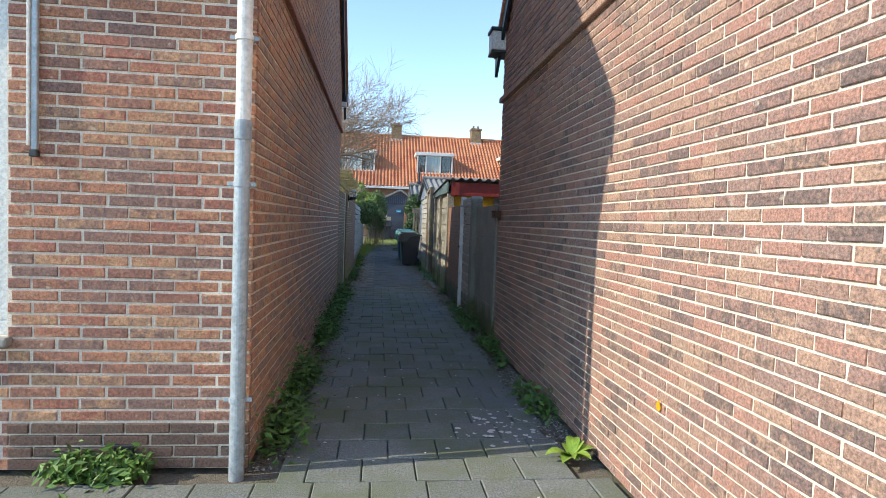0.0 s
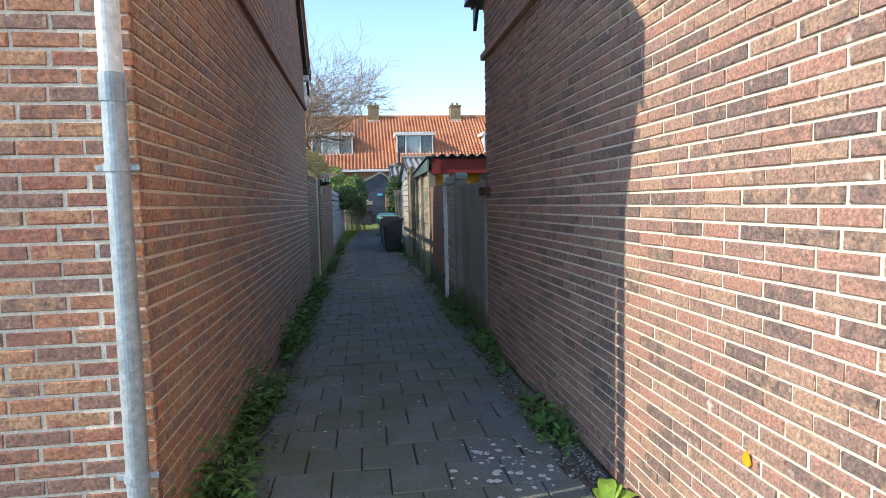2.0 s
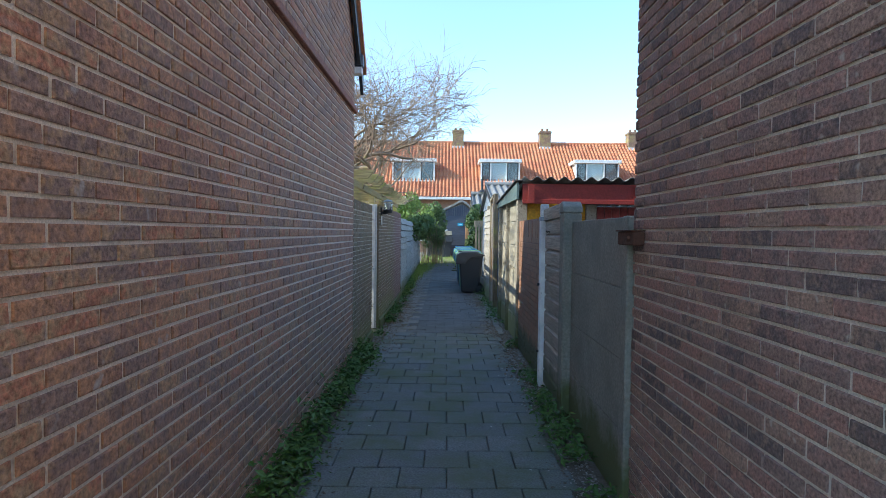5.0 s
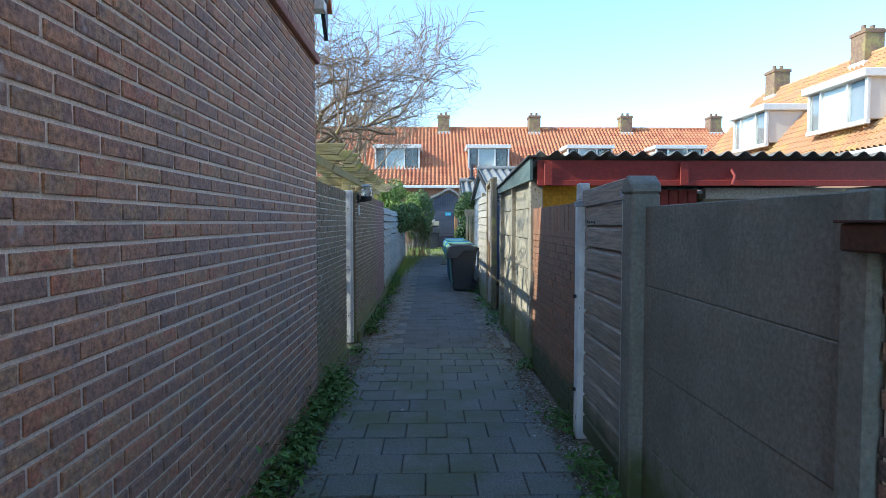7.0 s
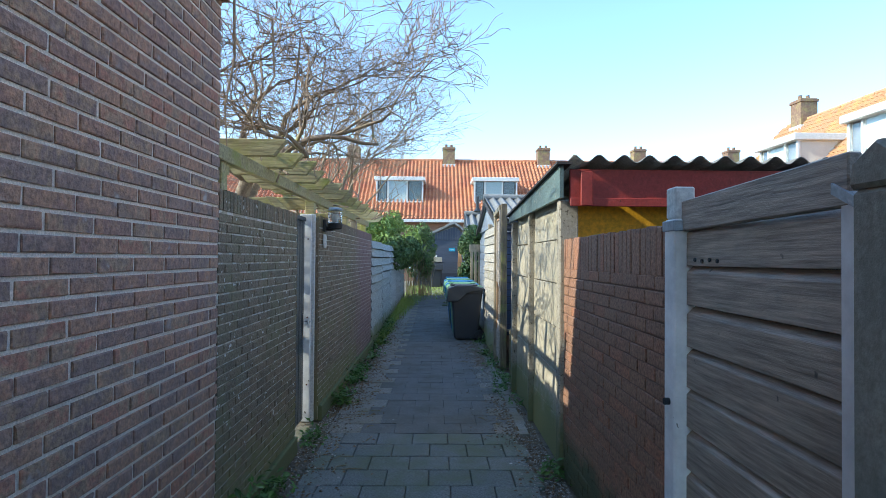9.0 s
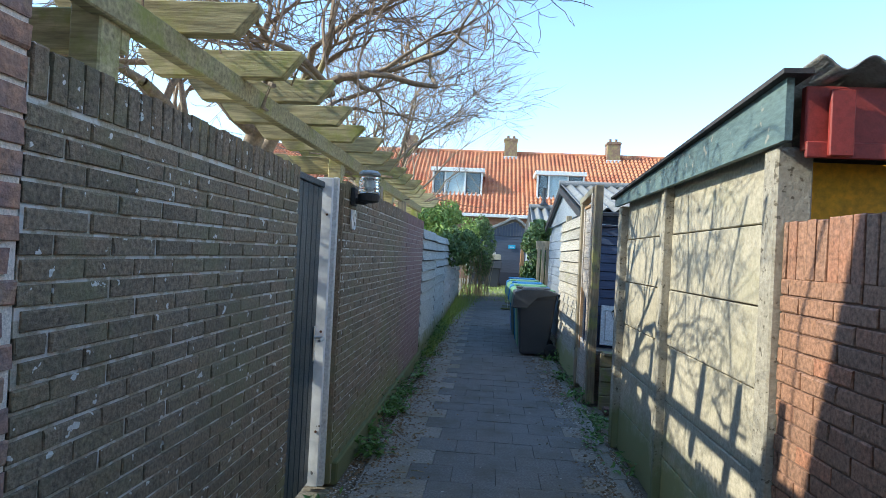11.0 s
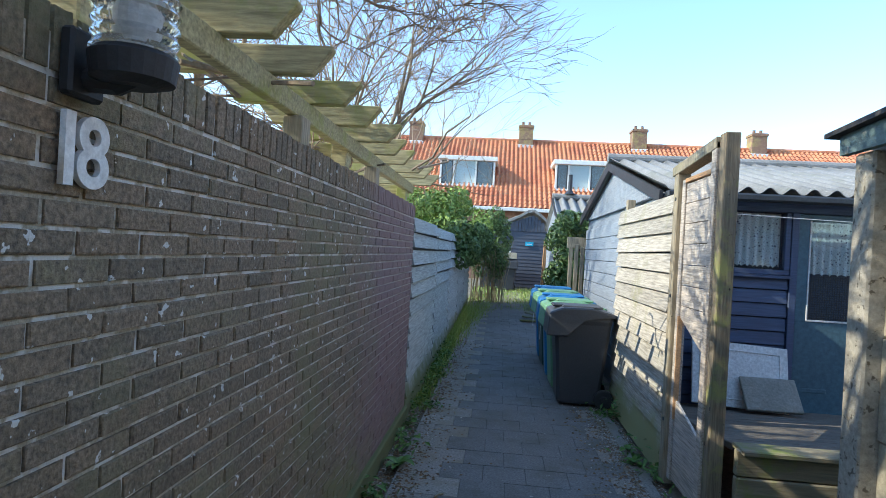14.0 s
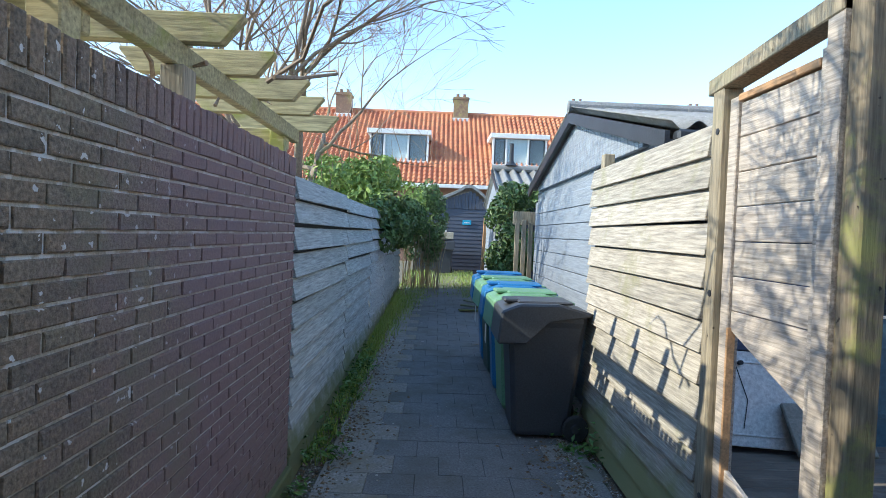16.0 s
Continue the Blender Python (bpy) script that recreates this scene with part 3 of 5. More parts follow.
dp = thing("downpipe", (-0.725, FY - 0.07, 0), "galvanised rain downpipe with a white upper length", "downpipe")
px, py = -0.725, FY - 0.072
part("lower_pipe", tube([(px, py, -0.05), (px, py, 1.80)], 0.041, 20), m_zinc, dp, smooth=False)
part("socket", tube([(px, py, 1.80), (px, py, 1.82), (px, py, 1.90)], [0.045, 0.046, 0.045], 20), m_zinc, dp)
part("upper_pipe", tube([(px, py, 1.88), (px, py, 3.6)], 0.040, 20), m_upvc, dp, "white plastic pipe")
for z in (0.405, 1.565, 2.33):
    cl = part("clamp", tube([(px, py, z - 0.014), (px, py, z + 0.014)], 0.047, 20), m_zinc if z < 2 else m_upvc, dp)
    bx("clamp_ear", cl, m_zinc, px - 0.075, px + 0.075, py - 0.004, py + 0.006, z - 0.011, z + 0.011, 0.002)
    bx("bracket", cl, m_zinc, px - 0.008, px + 0.008, py + 0.04, FY - 0.003, z - 0.008, z + 0.008, 0)

# ---- right house ----
RB, REAVE = 6.62, 3.55
right_house = thing("house", (4, 0, 0), "pale red brick house with a long side wall on the alley", "house")
RYR = 2.0
rr = REAVE + (RB - RYR) * 1.1
rg = part("gable_wall", prism([(-2.62, 0), (RB, 0), (RB, REAVE), (RYR, rr), (-2.62, REAVE)], "x", RX + 0.004, RX + 0.25), m_mortar_a, right_house)
bx("rear_wall", right_house, m_brick_far, RX + 0.252, 8, RB - 0.25, RB - 0.004, 0, REAVE, 0)
bx("front_wall", right_house, m_brick_far, RX + 0.252, 8, -2.62, -2.37, 0, REAVE, 0)
for sgn in (1, -1):
    ye = RYR + sgn * (RB - RYR + 0.25)
    ze = rr - (RB - RYR + 0.25) * 1.1
    rs = bmesh.new()
    vs = [rs.verts.new(p) for p in ((8, RYR, rr + 0.06), (RX - 0.08, RYR, rr + 0.06), (RX - 0.08, ye, ze + 0.06), (8, ye, ze + 0.06))]
    rs.faces.new(vs)
    r = bmesh.ops.extrude_face_region(rs, geom=rs.faces[:])
    for v in [g for g in r["geom"] if isinstance(g, bmesh.types.BMVert)]:
        v.co.z += 0.09
    part("roof", rs, m_tile, right_house)
    part("verge_board", prism([(RYR, rr + 0.05), (ye, ze + 0.05), (ye, ze - 0.15), (RYR, rr - 0.15)], "x", RX - 0.06, RX - 0.025), m_dark, right_house)
gut = bx("gutter_box", right_house, m_white, RX - 0.16, 8, RB - 0.06, RB + 0.16, REAVE - 0.19, REAVE + 0.02, 0.01, "white gutter box at the eaves")
bx("gutter_trim", gut, m_dark, RX - 0.175, 8, RB - 0.075, RB + 0.175, REAVE + 0.022, REAVE + 0.06, 0.006)
bx("gutter_shadow_board", gut, m_dark, RX - 0.165, 8, RB - 0.065, RB + 0.165, REAVE - 0.225, REAVE - 0.192, 0.006)
bx("drip_band", rg, m_brick_b, RX - 0.042, RX + 0.02, -2.6, RB + 0.01, 2.775, 2.835, 0.006, "projecting brick band")
mark = thing("paint_mark", (RX, 2.63, 0.55), "small bright yellow paint dab on the brick wall", "paint mark")
part("dab", prism([(2.605, 0.55), (2.62, 0.535), (2.645, 0.54), (2.65, 0.56), (2.628, 0.59), (2.612, 0.57)], "x", RX - 0.014, RX - 0.0105), m_yellow, mark)
hook = thing("wall_bracket", (RX, 6.70, 1.47), "rusty iron bracket at the wall corner", "bracket")
bx("plate", hook, m_rust, RX - 0.065, RX - 0.006, 6.44, 6.70, 1.475, 1.545, 0.006)
bx("flange", hook, m_rust, RX - 0.075, RX - 0.003, 6.44, 6.71, 1.5455, 1.553, 0.002)
part("lug", tube([(RX - 0.066, 6.50, 1.51), (RX - 0.08, 6.50, 1.51)], 0.016, 10), m_rust, hook)

# ---- concrete panel fence ----
cf = thing("concrete_fence", (RX, 7.5, 0), "dark weathered concrete panel fence with a rough post", "fence")
for i in range(4):
    bx("panel", cf, m_conc_dark, RX + 0.03 + 0.002 * (i % 2), RX + 0.075, 6.74, 8.28, i * 0.413 - 0.02, i * 0.413 + 0.3905, 0.004)
bx("post", cf, m_conc_dark, RX - 0.03, RX + 0.12, 6.64, 6.745, -0.02, 1.63, 0.008)
post = box(RX - 0.04, RX + 0.11, 8.28, 8.44, -0.02, 1.70, 0.012)
part("post", post, m_conc_dark, cf)
part("post_cap", prism([(8.275, 1.70), (8.445, 1.70), (8.43, 1.76), (8.36, 1.80), (8.29, 1.755)], "x", RX - 0.045, RX + 0.115, 0.01), m_conc_dark, cf)

# ---- dark plank fence between white posts ----
pf = thing("plank_fence", (RX, 8.95, 0), "dark stained horizontal plank fence between peeling white posts", "fence")
rng = random.Random(8)
for i in range(11):
    z0, d0, d1 = 0.045 + i * 0.1485, rng.uniform(-0.004, 0.004), rng.uniform(-0.004, 0.004)
    bm = prism([(RX - 0.004, z0), (RX + 0.034, z0), (RX + 0.034, z0 + 0.146), (RX + 0.024, z0 + 0.146), (RX - 0.004, z0 + 0.118)], "y", 8.50, 9.345, 0.002)
    for v in bm.verts:
        v.co.z += d0 if v.co.y < 8.9 else d1
    part("plank", bm, m_wood_dark, pf)
# Added black sheet: darkens the slits between planks like shade.
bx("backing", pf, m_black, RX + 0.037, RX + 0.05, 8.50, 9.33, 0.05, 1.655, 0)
part("top_board", prism([(8.47, 1.67), (9.345, 1.655), (9.345, 1.765), (8.47, 1.79)], "x", RX - 0.022, RX + 0.012, 0.004), m_wood_dark, pf)
for k in range(4):
    part("screw", tube([(RX - 0.010, 9.10 + 0.055 * k, 1.545 + 0.004 * (k % 2)), (RX - 0.0045, 9.10 + 0.055 * k, 1.545 + 0.004 * (k % 2))], 0.007, 8), m_black, pf)
bx("post", pf, m_white_worn, RX - 0.02, RX + 0.06, 8.445, 8.50, 0, 1.70, 0.005)
part("flashing", prism([(8.435, 1.66), (8.515, 1.70), (8.515, 1.725), (8.435, 1.685)], "x", RX - 0.03, RX + 0.07), m_zinc, pf)
bx("post", pf, m_white_worn, RX - 0.05, RX + 0.03, 9.34, 9.435, 0, 1.70, 0.006)
bx("post_collar", pf, m_zinc, RX - 0.056, RX + 0.034, 9.333, 9.441, 1.655, 1.695, 0.003)
bx("post_top", pf, m_white, RX - 0.045, RX + 0.03, 9.345, 9.43, 1.702, 1.82, 0.006)
for z in (0.35, 1.02):
    part("bolt", tube([(RX - 0.07, 9.385, z), (RX - 0.045, 9.385, z)], 0.013, 10), m_black, pf)

# ---- painted brick garden wall ----
bw = thing("garden_wall", (RX, 10.5, 0), "brown painted brick garden wall with an upright brick coping", "wall")
bwm = bx("core", bw, m_mortar_p, RX + 0.004, RX + 0.10, 9.44, 11.415, 0, 1.685, 0)

# ---- concrete shed with red fascia ----
sh = thing("garden_shed", (2.5, 13, 0), "cream concrete panel shed with red fascia and corrugated roof", "shed")
for ya, yb in ((11.53, 12.86), (12.98, 14.06)):
    for i in range(6):
        z0 = i * 0.345 - 0.02
        z1 = min(z0 + 0.338, 2.02)
        bx("wall_panel", sh, m_conc_cream, RX + 0.02 + 0.003 * ((i * 7) % 3), RX + 0.07, ya, yb, z0, z1, 0.004)
for ya, yb in ((11.42, 11.53), (14.06, 14.17)):
    bx("post", sh, m_conc_post, RX - 0.035, RX + 0.10, ya, yb, -0.02, 1.98, 0.008)
bx("post", sh, m_conc_cream, RX - 0.02, RX + 0.10, 12.90, 12.98, -0.02, 2.0, 0.006)
bx("post_edge", sh, m_conc_post, RX - 0.03, RX + 0.10, 12.86, 12.90, -0.02, 2.0, 0.006, "rough exposed aggregate post edge")
ROOF = lambda y: 2.205 - (y - 11.5) * 0.055
part("verge_board", prism([(11.33, 1.985), (14.23, 1.985), (14.23, ROOF(14.23)), (11.33, ROOF(11.33))], "x", RX - 0.055, RX - 0.028), m_teal, sh, "peeling teal verge board")
part("roof_edge", prism([(11.29, ROOF(11.29) + 0.002), (14.28, ROOF(14.28) + 0.002), (14.28, ROOF(14.28) + 0.02), (11.29, ROOF(11.29) + 0.02)], "x", RX - 0.085, RX + 0.02), m_corr_dark, sh)
corrugated("roof", sh, m_corr, RX + 0.03, 6.0, 11.27, ROOF(11.27) + 0.04, 14.30, ROOF(14.30) + 0.0, 0.178, 0.026)
bx("fascia", sh, m_red, RX + 0.02, 5.6, 11.34, 11.375, 1.955, 2.19, 0.004, "glossy red fascia board")
bx("fascia_lip", sh, m_red, RX + 0.02, 5.6, 11.325, 11.3395, 1.925, 1.985, 0.004)
for x in (RX + 0.09, 2.88, 5.35):
    bx("fascia_block", sh, m_red, x, x + 0.085, 11.305, 11.324, 1.93, 2.17, 0.004)
bx("yellow_panel", sh, m_yellow, RX + 0.12, 2.30, 11.56, 11.60, 0.9, 1.95, 0.003, "bright yellow front panel")
bx("lintel_post", sh, m_conc_post, 2.28, 2.42, 11.50, 11.62, 0, 1.93, 0.006)
for i in range(7):
    bx("red_board", sh, m_red, 2.44 + i * 0.105, 2.535 + i * 0.105, 11.54, 11.575, 0.05, 1.90, 0.004)
bx("window_frame", sh, m_white, 3.25, 5.5, 11.53, 11.60, 1.80, 1.92, 0.006)
bx("front_wall", sh, m_conc_cream, 3.25, 5.6, 11.58, 11.66, 0, 1.80, 0.004)
bx("rear_wall", sh, m_conc_cream, RX + 0.10, 5.6, 14.08, 14.15, 0, 1.98, 0.004)
bx("side_wall", sh, m_conc_cream, 5.6, 5.67, 11.5, 14.3, 0, 1.98, 0.004)
part("spout", tube([(3.42, 11.33, 2.10), (3.44, 11.28, 2.02), (3.40, 11.26, 1.93)], 0.016, 10), m_red, sh)

# ---- left garden walls ----
gw1 = thing("garden_wall", (LX, 11.1, 0), "mossy dark brick garden wall topped with upright bricks", "wall")
bx("core", gw1, m_mortar_c, LX - 0.21, LX - 0.004, 10.225, 11.92, 0, 1.865, 0)
gw2 = thing("garden_wall", (LX, 15, 0), "long mossy brick garden wall stained purple at its end", "wall")
bx("core", gw2, m_mortar_c, LX - 0.21, LX - 0.004, 12.82, 17.26, 0, 1.905, 0)
bx("end_face", gw2, m_brick_c, LX - 0.09, LX - 0.004, 12.797, 12.818, 0, 1.93, 0.004)
bx("plinth", gw2, m_conc_dark, LX - 0.02, LX + 0.035, 12.84, 17.26, -0.02, 0.13, 0.01)
bx("plinth", gw1, m_conc_dark, LX - 0.02, LX + 0.03, 10.24, 11.90, -0.02, 0.12, 0.01)

door = thing("door_1", (-0.8, 12.2, 0), "dark green boarded garden door, shut, in a worn white frame", "door", kind="structure")
for i in range(9):
    bx("door_board", door, m_gate_green, -0.835, -0.800 + 0.001 * (i % 2), 11.86 + i * 0.096, 11.949 + i * 0.096, 0.03, 1.885, 0.005)
bx("door_top", door, m_gate_green, -0.85, -0.79, 11.80, 12.73, 1.888, 1.925, 0.004)
fr = bx("door_post", door, m_white_worn, -0.85, -0.742, 12.735, 12.785, 0, 1.955, 0.006)
bx("door_stop", fr, m_white, -0.748, -0.712, 12.755, 12.795, 0, 1.96, 0.004)
bx("door_post", door, m_white_worn, -0.95, -0.89, 11.70, 11.79, 0, 1.95, 0.006)
pl = bx("lock_plate", door, m_steel, -0.799, -0.790, 12.665, 12.70, 0.80, 1.02, 0.003, "steel lock plate")
part("door_handle", tube([(-0.79, 12.683, 0.95), (-0.745, 12.683, 0.95), (-0.735, 12.675, 0.95), (-0.733, 12.58, 0.945)], 0.009, 10), m_steel, pl)
for z in (0.35, 0.98, 1.72):
    part("screw", tube([(-0.77, 12.73, z), (-0.77, 12.735, z)], 0.008, 8), m_rust, fr)

number = thing("house_number", (LX, 13.0, 1.71), "white house number 18 screwed to the brick", "house number")
for ch, yy in (("1", 12.905), ("8", 12.968)):
    cu = bpy.data.curves.new("digit", "FONT")
    cu.body, cu.size, cu.extrude, cu.offset = ch, 0.185, 0.006, 0.003
    tmp = new("digit_curve", cu)
    bpy.context.view_layer.update()
    me = bpy.data.meshes.new_from_object(tmp.evaluated_get(bpy.context.evaluated_depsgraph_get()))
    bpy.data.objects.remove(tmp)
    me.materials.clear()
    me.transform(Matrix.Translation((LX + 0.018, yy, 1.645)) @ Matrix(((0, 0, 1, 0), (1, 0, 0, 0), (0, 1, 0, 0), (0, 0, 0, 1))))
    link_mesh("digit", me, m_white, number)

lamp = thing("wall_lamp", (LX, 12.98, 1.85), "black wall lantern with a ribbed clear glass", "wall lamp")
bx("wall_plate", lamp, m_black, LX + 0.008, LX + 0.035, 12.93, 13.02, 1.80, 1.92, 0.006)
part("arm", tube([(LX + 0.03, 12.975, 1.835), (LX + 0.09, 12.975, 1.83), (LX + 0.12, 12.975, 1.845)], 0.022, 10), m_black, lamp)
part("holder", lathe([(0.040, 0), (0.070, 0.01), (0.076, 0.05), (0.066, 0.06)], (LX + 0.12, 12.975, 1.825), 24), m_black, lamp)
prof = []
for i in range(5):
    prof += [(0.074, i * 0.024), (0.067, i * 0.024 + 0.012)]
part("glass", lathe(prof, (LX + 0.12, 12.975, 1.886), 28), m_lamp_glass, lamp, "ribbed clear glass")
part("bulb", lathe([(0.012, 0), (0.03, 0.04), (0.03, 0.08), (0.01, 0.11)], (LX + 0.12, 12.975, 1.89), 14), m_white, lamp)
part("cap", lathe([(0.070, 0), (0.074, 0.012), (0.055, 0.03), (0.005, 0.038)], (LX + 0.12, 12.975, 2.008), 24), m_zinc, lamp)

# ---- pergola ----
pg = thing("pergola", (-1.6, 14, 0), "mossy green timber pergola reaching over the garden wall", "pergola")
bx("beam", pg, m_pergola, -0.835, -0.785, 10.42, 17.75, 2.105, 2.195, 0.005)
bx("beam", pg, m_pergola, -2.9, -2.855, 10.42, 17.75, 2.06, 2.195, 0.005)
for y in (10.6, 13.14, 15.30, 17.45):
    bx("post", pg, m_pergola, -0.895, -0.805, y, y + 0.09, 1.2, 2.19, 0.005)
    bx("post", pg, m_pergola, -2.99, -2.902, y, y + 0.09, 0, 2.19, 0.005)
    bx("cross_beam", pg, m_pergola, -2.85, -0.81, y + 0.095, y + 0.14, 2.04, 2.165, 0.005)
    part("brace", prism([(-0.91, 1.78), (-0.91, 1.87), (-1.22, 2.165), (-1.31, 2.165)], "y", y + 0.025, y + 0.065, 0.004), m_pergola, pg)
for y in (14.4, 15.9):
    bx("spacer_block", pg, m_wood_post, -0.84, -0.755, y, y + 0.11, 1.955, 2.103, 0.005)
rng = random.Random(5)
for i in range(16):
    y = 10.98 + i * 0.452
    tipx = -0.55 + rng.uniform(-0.03, 0.03)
    endx = -1.28 + rng.uniform(-0.05, 0.05)
    zz = 2.197 + rng.uniform(-0.004, 0.012)
    skew = rng.uniform(-0.03, 0.03)
    bm = prism([(endx + 0.08, zz), (tipx - 0.08, zz), (tipx, zz + 0.095), (tipx, zz + 0.11), (endx, zz + 0.11), (endx, zz + 0.095)], "y", y, y + 0.055, 0.004)
    for v in bm.verts:
        v.co.y += skew * (v.co.x - endx)
    part("rafter", bm, m_pergola, pg)

# ---- grey-blue plank fence on the left ----
gf2 = thing("plank_fence", (LX, 22, 0), "weathered blue-grey overlapping plank fence", "fence")
yy = 17.28
k = 0
while yy < 27.4:
    ye = min(yy + 2.03, 27.5)
    gz = ground_z((yy + ye) / 2)
    boards(gf2, m_wood_blue, LX - 0.04, LX - 0.012, yy, ye, 0.16 + gz * 0.8, 1.86, 11, 0.0, 0.036, seed=20 + k, face=1, wob=0.011, gap=0.016)
    # Black sheet added behind the boards to paint their gaps as shade.
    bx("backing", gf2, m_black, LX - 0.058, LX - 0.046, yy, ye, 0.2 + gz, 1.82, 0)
    bx("post", gf2, m_wood_blue, LX - 0.15, LX - 0.06, yy, yy + 0.09, 0, 1.80, 0.005)
    bx("gravel_board", gf2, m_wood_blue, LX - 0.045, LX + 0.01, yy, ye, -0.02, 0.165 + gz * 0.8, 0.005)
    yy += 2.04
    k += 1

# ---- gate frame, weathered fence and step on the right ----
wf = thing("board_fence", (RX, 17.4, 0), "weathered overlapping board fence, green with moss below", "fence")
boards(wf, m_wood_fence, RX + 0.0, RX + 0.026, 16.40, 18.38, 0.02, 2.08, 14, 0.0, 0.024, seed=31, wob=0.007, gap=0.003)
# Not a fence part: black sheet giving the board gaps their shade.
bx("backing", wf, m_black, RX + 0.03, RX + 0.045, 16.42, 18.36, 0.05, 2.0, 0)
bx("post", wf, m_wood_post, RX + 0.05, RX + 0.13, 18.28, 18.37, 0, 2.2, 0.005)
gt = thing("garden_gate", (RX, 15.9, 0), "weathered timber gate with a slanting cut-out in its frame", "gate")
bx("post", gt, m_wood_post, RX - 0.03, RX + 0.06, 16.27, 16.36, 0, 2.20, 0.006)
np_ = bx("post", gt, m_wood_old, RX - 0.015, RX + 0.07, 15.45, 15.54, 0, 2.33, 0.006, "post with nail holes")
bx("post_face", np_, m_wood_gate, RX - 0.03, RX + 0.04, 15.545, 15.62, 0, 2.29, 0.004)
part("lintel", prism([(15.545, 2.25), (16.40, 2.19), (16.40, 2.26), (15.545, 2.32)], "x", RX - 0.035, RX + 0.06, 0.004), m_wood_post, gt)
leaf = bx("stile", gt, m_wood_gate, RX + 0.0, RX + 0.05, 16.20, 16.265, 0.05, 2.15, 0.004)
bx("stile", gt, m_wood_gate, RX + 0.0, RX + 0.05, 15.625, 15.685, 0.05, 2.18, 0.004)
gy0, gy1 = 15.69, 16.195
for i in range(7):
    z0 = 1.13 + i * 0.142
    lo = z0 if i else 1.06
    if i == 0:
        bm = prism([(gy0, 1.0), (gy1, 1.19), (gy1, z0 + 0.138), (gy0, z0 + 0.138)], "x", RX + 0.012, RX + 0.032, 0.002)
    else:
        bm = box(RX + 0.012, RX + 0.032, gy0, gy1, z0, z0 + 0.138, 0.003)
    part("gate_board", bm, m_wood_gate, gt)
bx("top_rail", gt, m_wood_raw, RX - 0.002, RX + 0.045, gy0, gy1, 2.125, 2.155, 0.003, "freshly split orange wood rail")
for i in range(3):
    z0 = 0.06 + i * 0.142
    bm = prism([(gy0, z0), (gy1, z0), (gy1, z0 + 0.138 + (0.13 if i == 2 else 0)), (gy0, z0 + 0.138)], "x", RX + 0.012, RX + 0.032, 0.002)
    part("gate_board", bm, m_wood_gate, gt)
bx("inner_edge", gt, m_wood_raw, RX - 0.004, RX + 0.03, 16.185, 16.1985, 0.48, 1.2, 0.002)
for z in (0.45, 1.33, 2.02):
    part("bolt", tube([(RX - 0.034, 16.30, z), (RX - 0.028, 16.30, z)], 0.014, 10), m_dark, gt)

step = thing("garden_step", (2.4, 15.4, 0), "mossy stacked plank riser of a raised garden terrace", "step")
for i in range(4):
    bx("plank", step, m_wood_sill, RX + 0.10, 5.2, 15.33 + 0.012 * (i % 2), 15.39, -0.03 + i * 0.148, 0.112 + i * 0.148, 0.006)
bx("edge_board", step, m_wood_sill, RX + 0.12, 5.2, 15.31, 15.48, 0.535, 0.565, 0.006)
deck = thing("terrace", (3, 16.4, 0), "worn dark plank terrace before the blue shed", "terrace")
for i in range(12):
    a, b = 15.49 + i * 0.157, 15.49 + i * 0.157 + 0.15
    za, zb = 0.55 - i * 0.0185, 0.55 - i * 0.0185 - 0.0175
    part("deck_board", prism([(a, za - 0.04), (b, zb - 0.04), (b, zb), (a, za)], "x", RX + 0.13, 5.2, 0.004), m_deck, deck)

# ---- blue shed ----
SX, SY = 1.55, 17.40
bs = thing("shed", (3.5, 19, 0), "blue timber shed with a corrugated roof and lace-curtained door", "shed")
bx("front_backing", bs, m_navy, SX + 0.03, 6.2, SY + 0.13, SY + 0.17, 0.2, 2.2, 0)


def front_boards(x0, x1, z0, z1):
    n = max(1, int(round((z1 - z0) / 0.118)))
    boards(bs, m_navy, x0, x1, SY, SY + 0.025, z0, z1, n, 0.0, 0.016, along="x", seed=7, wob=0.002, gap=0.008)
    # Black sheet added so gaps between the navy boards look shaded.
    bx("backing", bs, m_black, x0, x1, SY + 0.027, SY + 0.05, z0, z1, 0)


front_boards(SX + 0.03, 2.64, 0.28, 1.50)
front_boards(SX + 0.03, 2.10, 1.50, 2.12)
front_boards(3.58, 6.2, 0.30, 1.60)
bx("corner_board", bs, m_navy, 2.645, 2.705, SY - 0.03, SY + 0.03, 0.28, 2.14, 0.004)
bx("corner_board", bs, m_navy, 3.515, 3.575, SY - 0.03, SY + 0.03, 0.28, 2.14, 0.004)
bx("head_board", bs, m_navy, SX + 0.02, 6.2, SY - 0.04, SY + 0.03, 2.06, 2.17, 0.004)
sd = bx("door", bs, m_navy_door, 2.71, 3.51, SY - 0.012, SY + 0.027, 0.32, 1.12, 0.004, "blue-green shed door, shut")
for a in ((2.71, 2.80, 1.12, 2.055), (3.42, 3.51, 1.12, 2.055), (2.80, 3.42, 2.0, 2.055)):
    bx("door_rail", sd, m_navy_door, a[0], a[1], SY - 0.012, SY + 0.027, a[2], a[3], 0.003)
for a in ((2.80, 3.42, 1.12, 1.135), (2.80, 2.812, 1.135, 2.0), (3.408, 3.42, 1.135, 2.0)):
    bx("glazing_bead", sd, m_white, a[0], a[1], SY - 0.02, SY - 0.002, a[2], a[3], 0.002)
g = bx("pane", sd, m_glass, 2.812, 3.408, SY + 0.012, SY + 0.016, 1.135, 2.0, 0)
g.visible_shadow = False
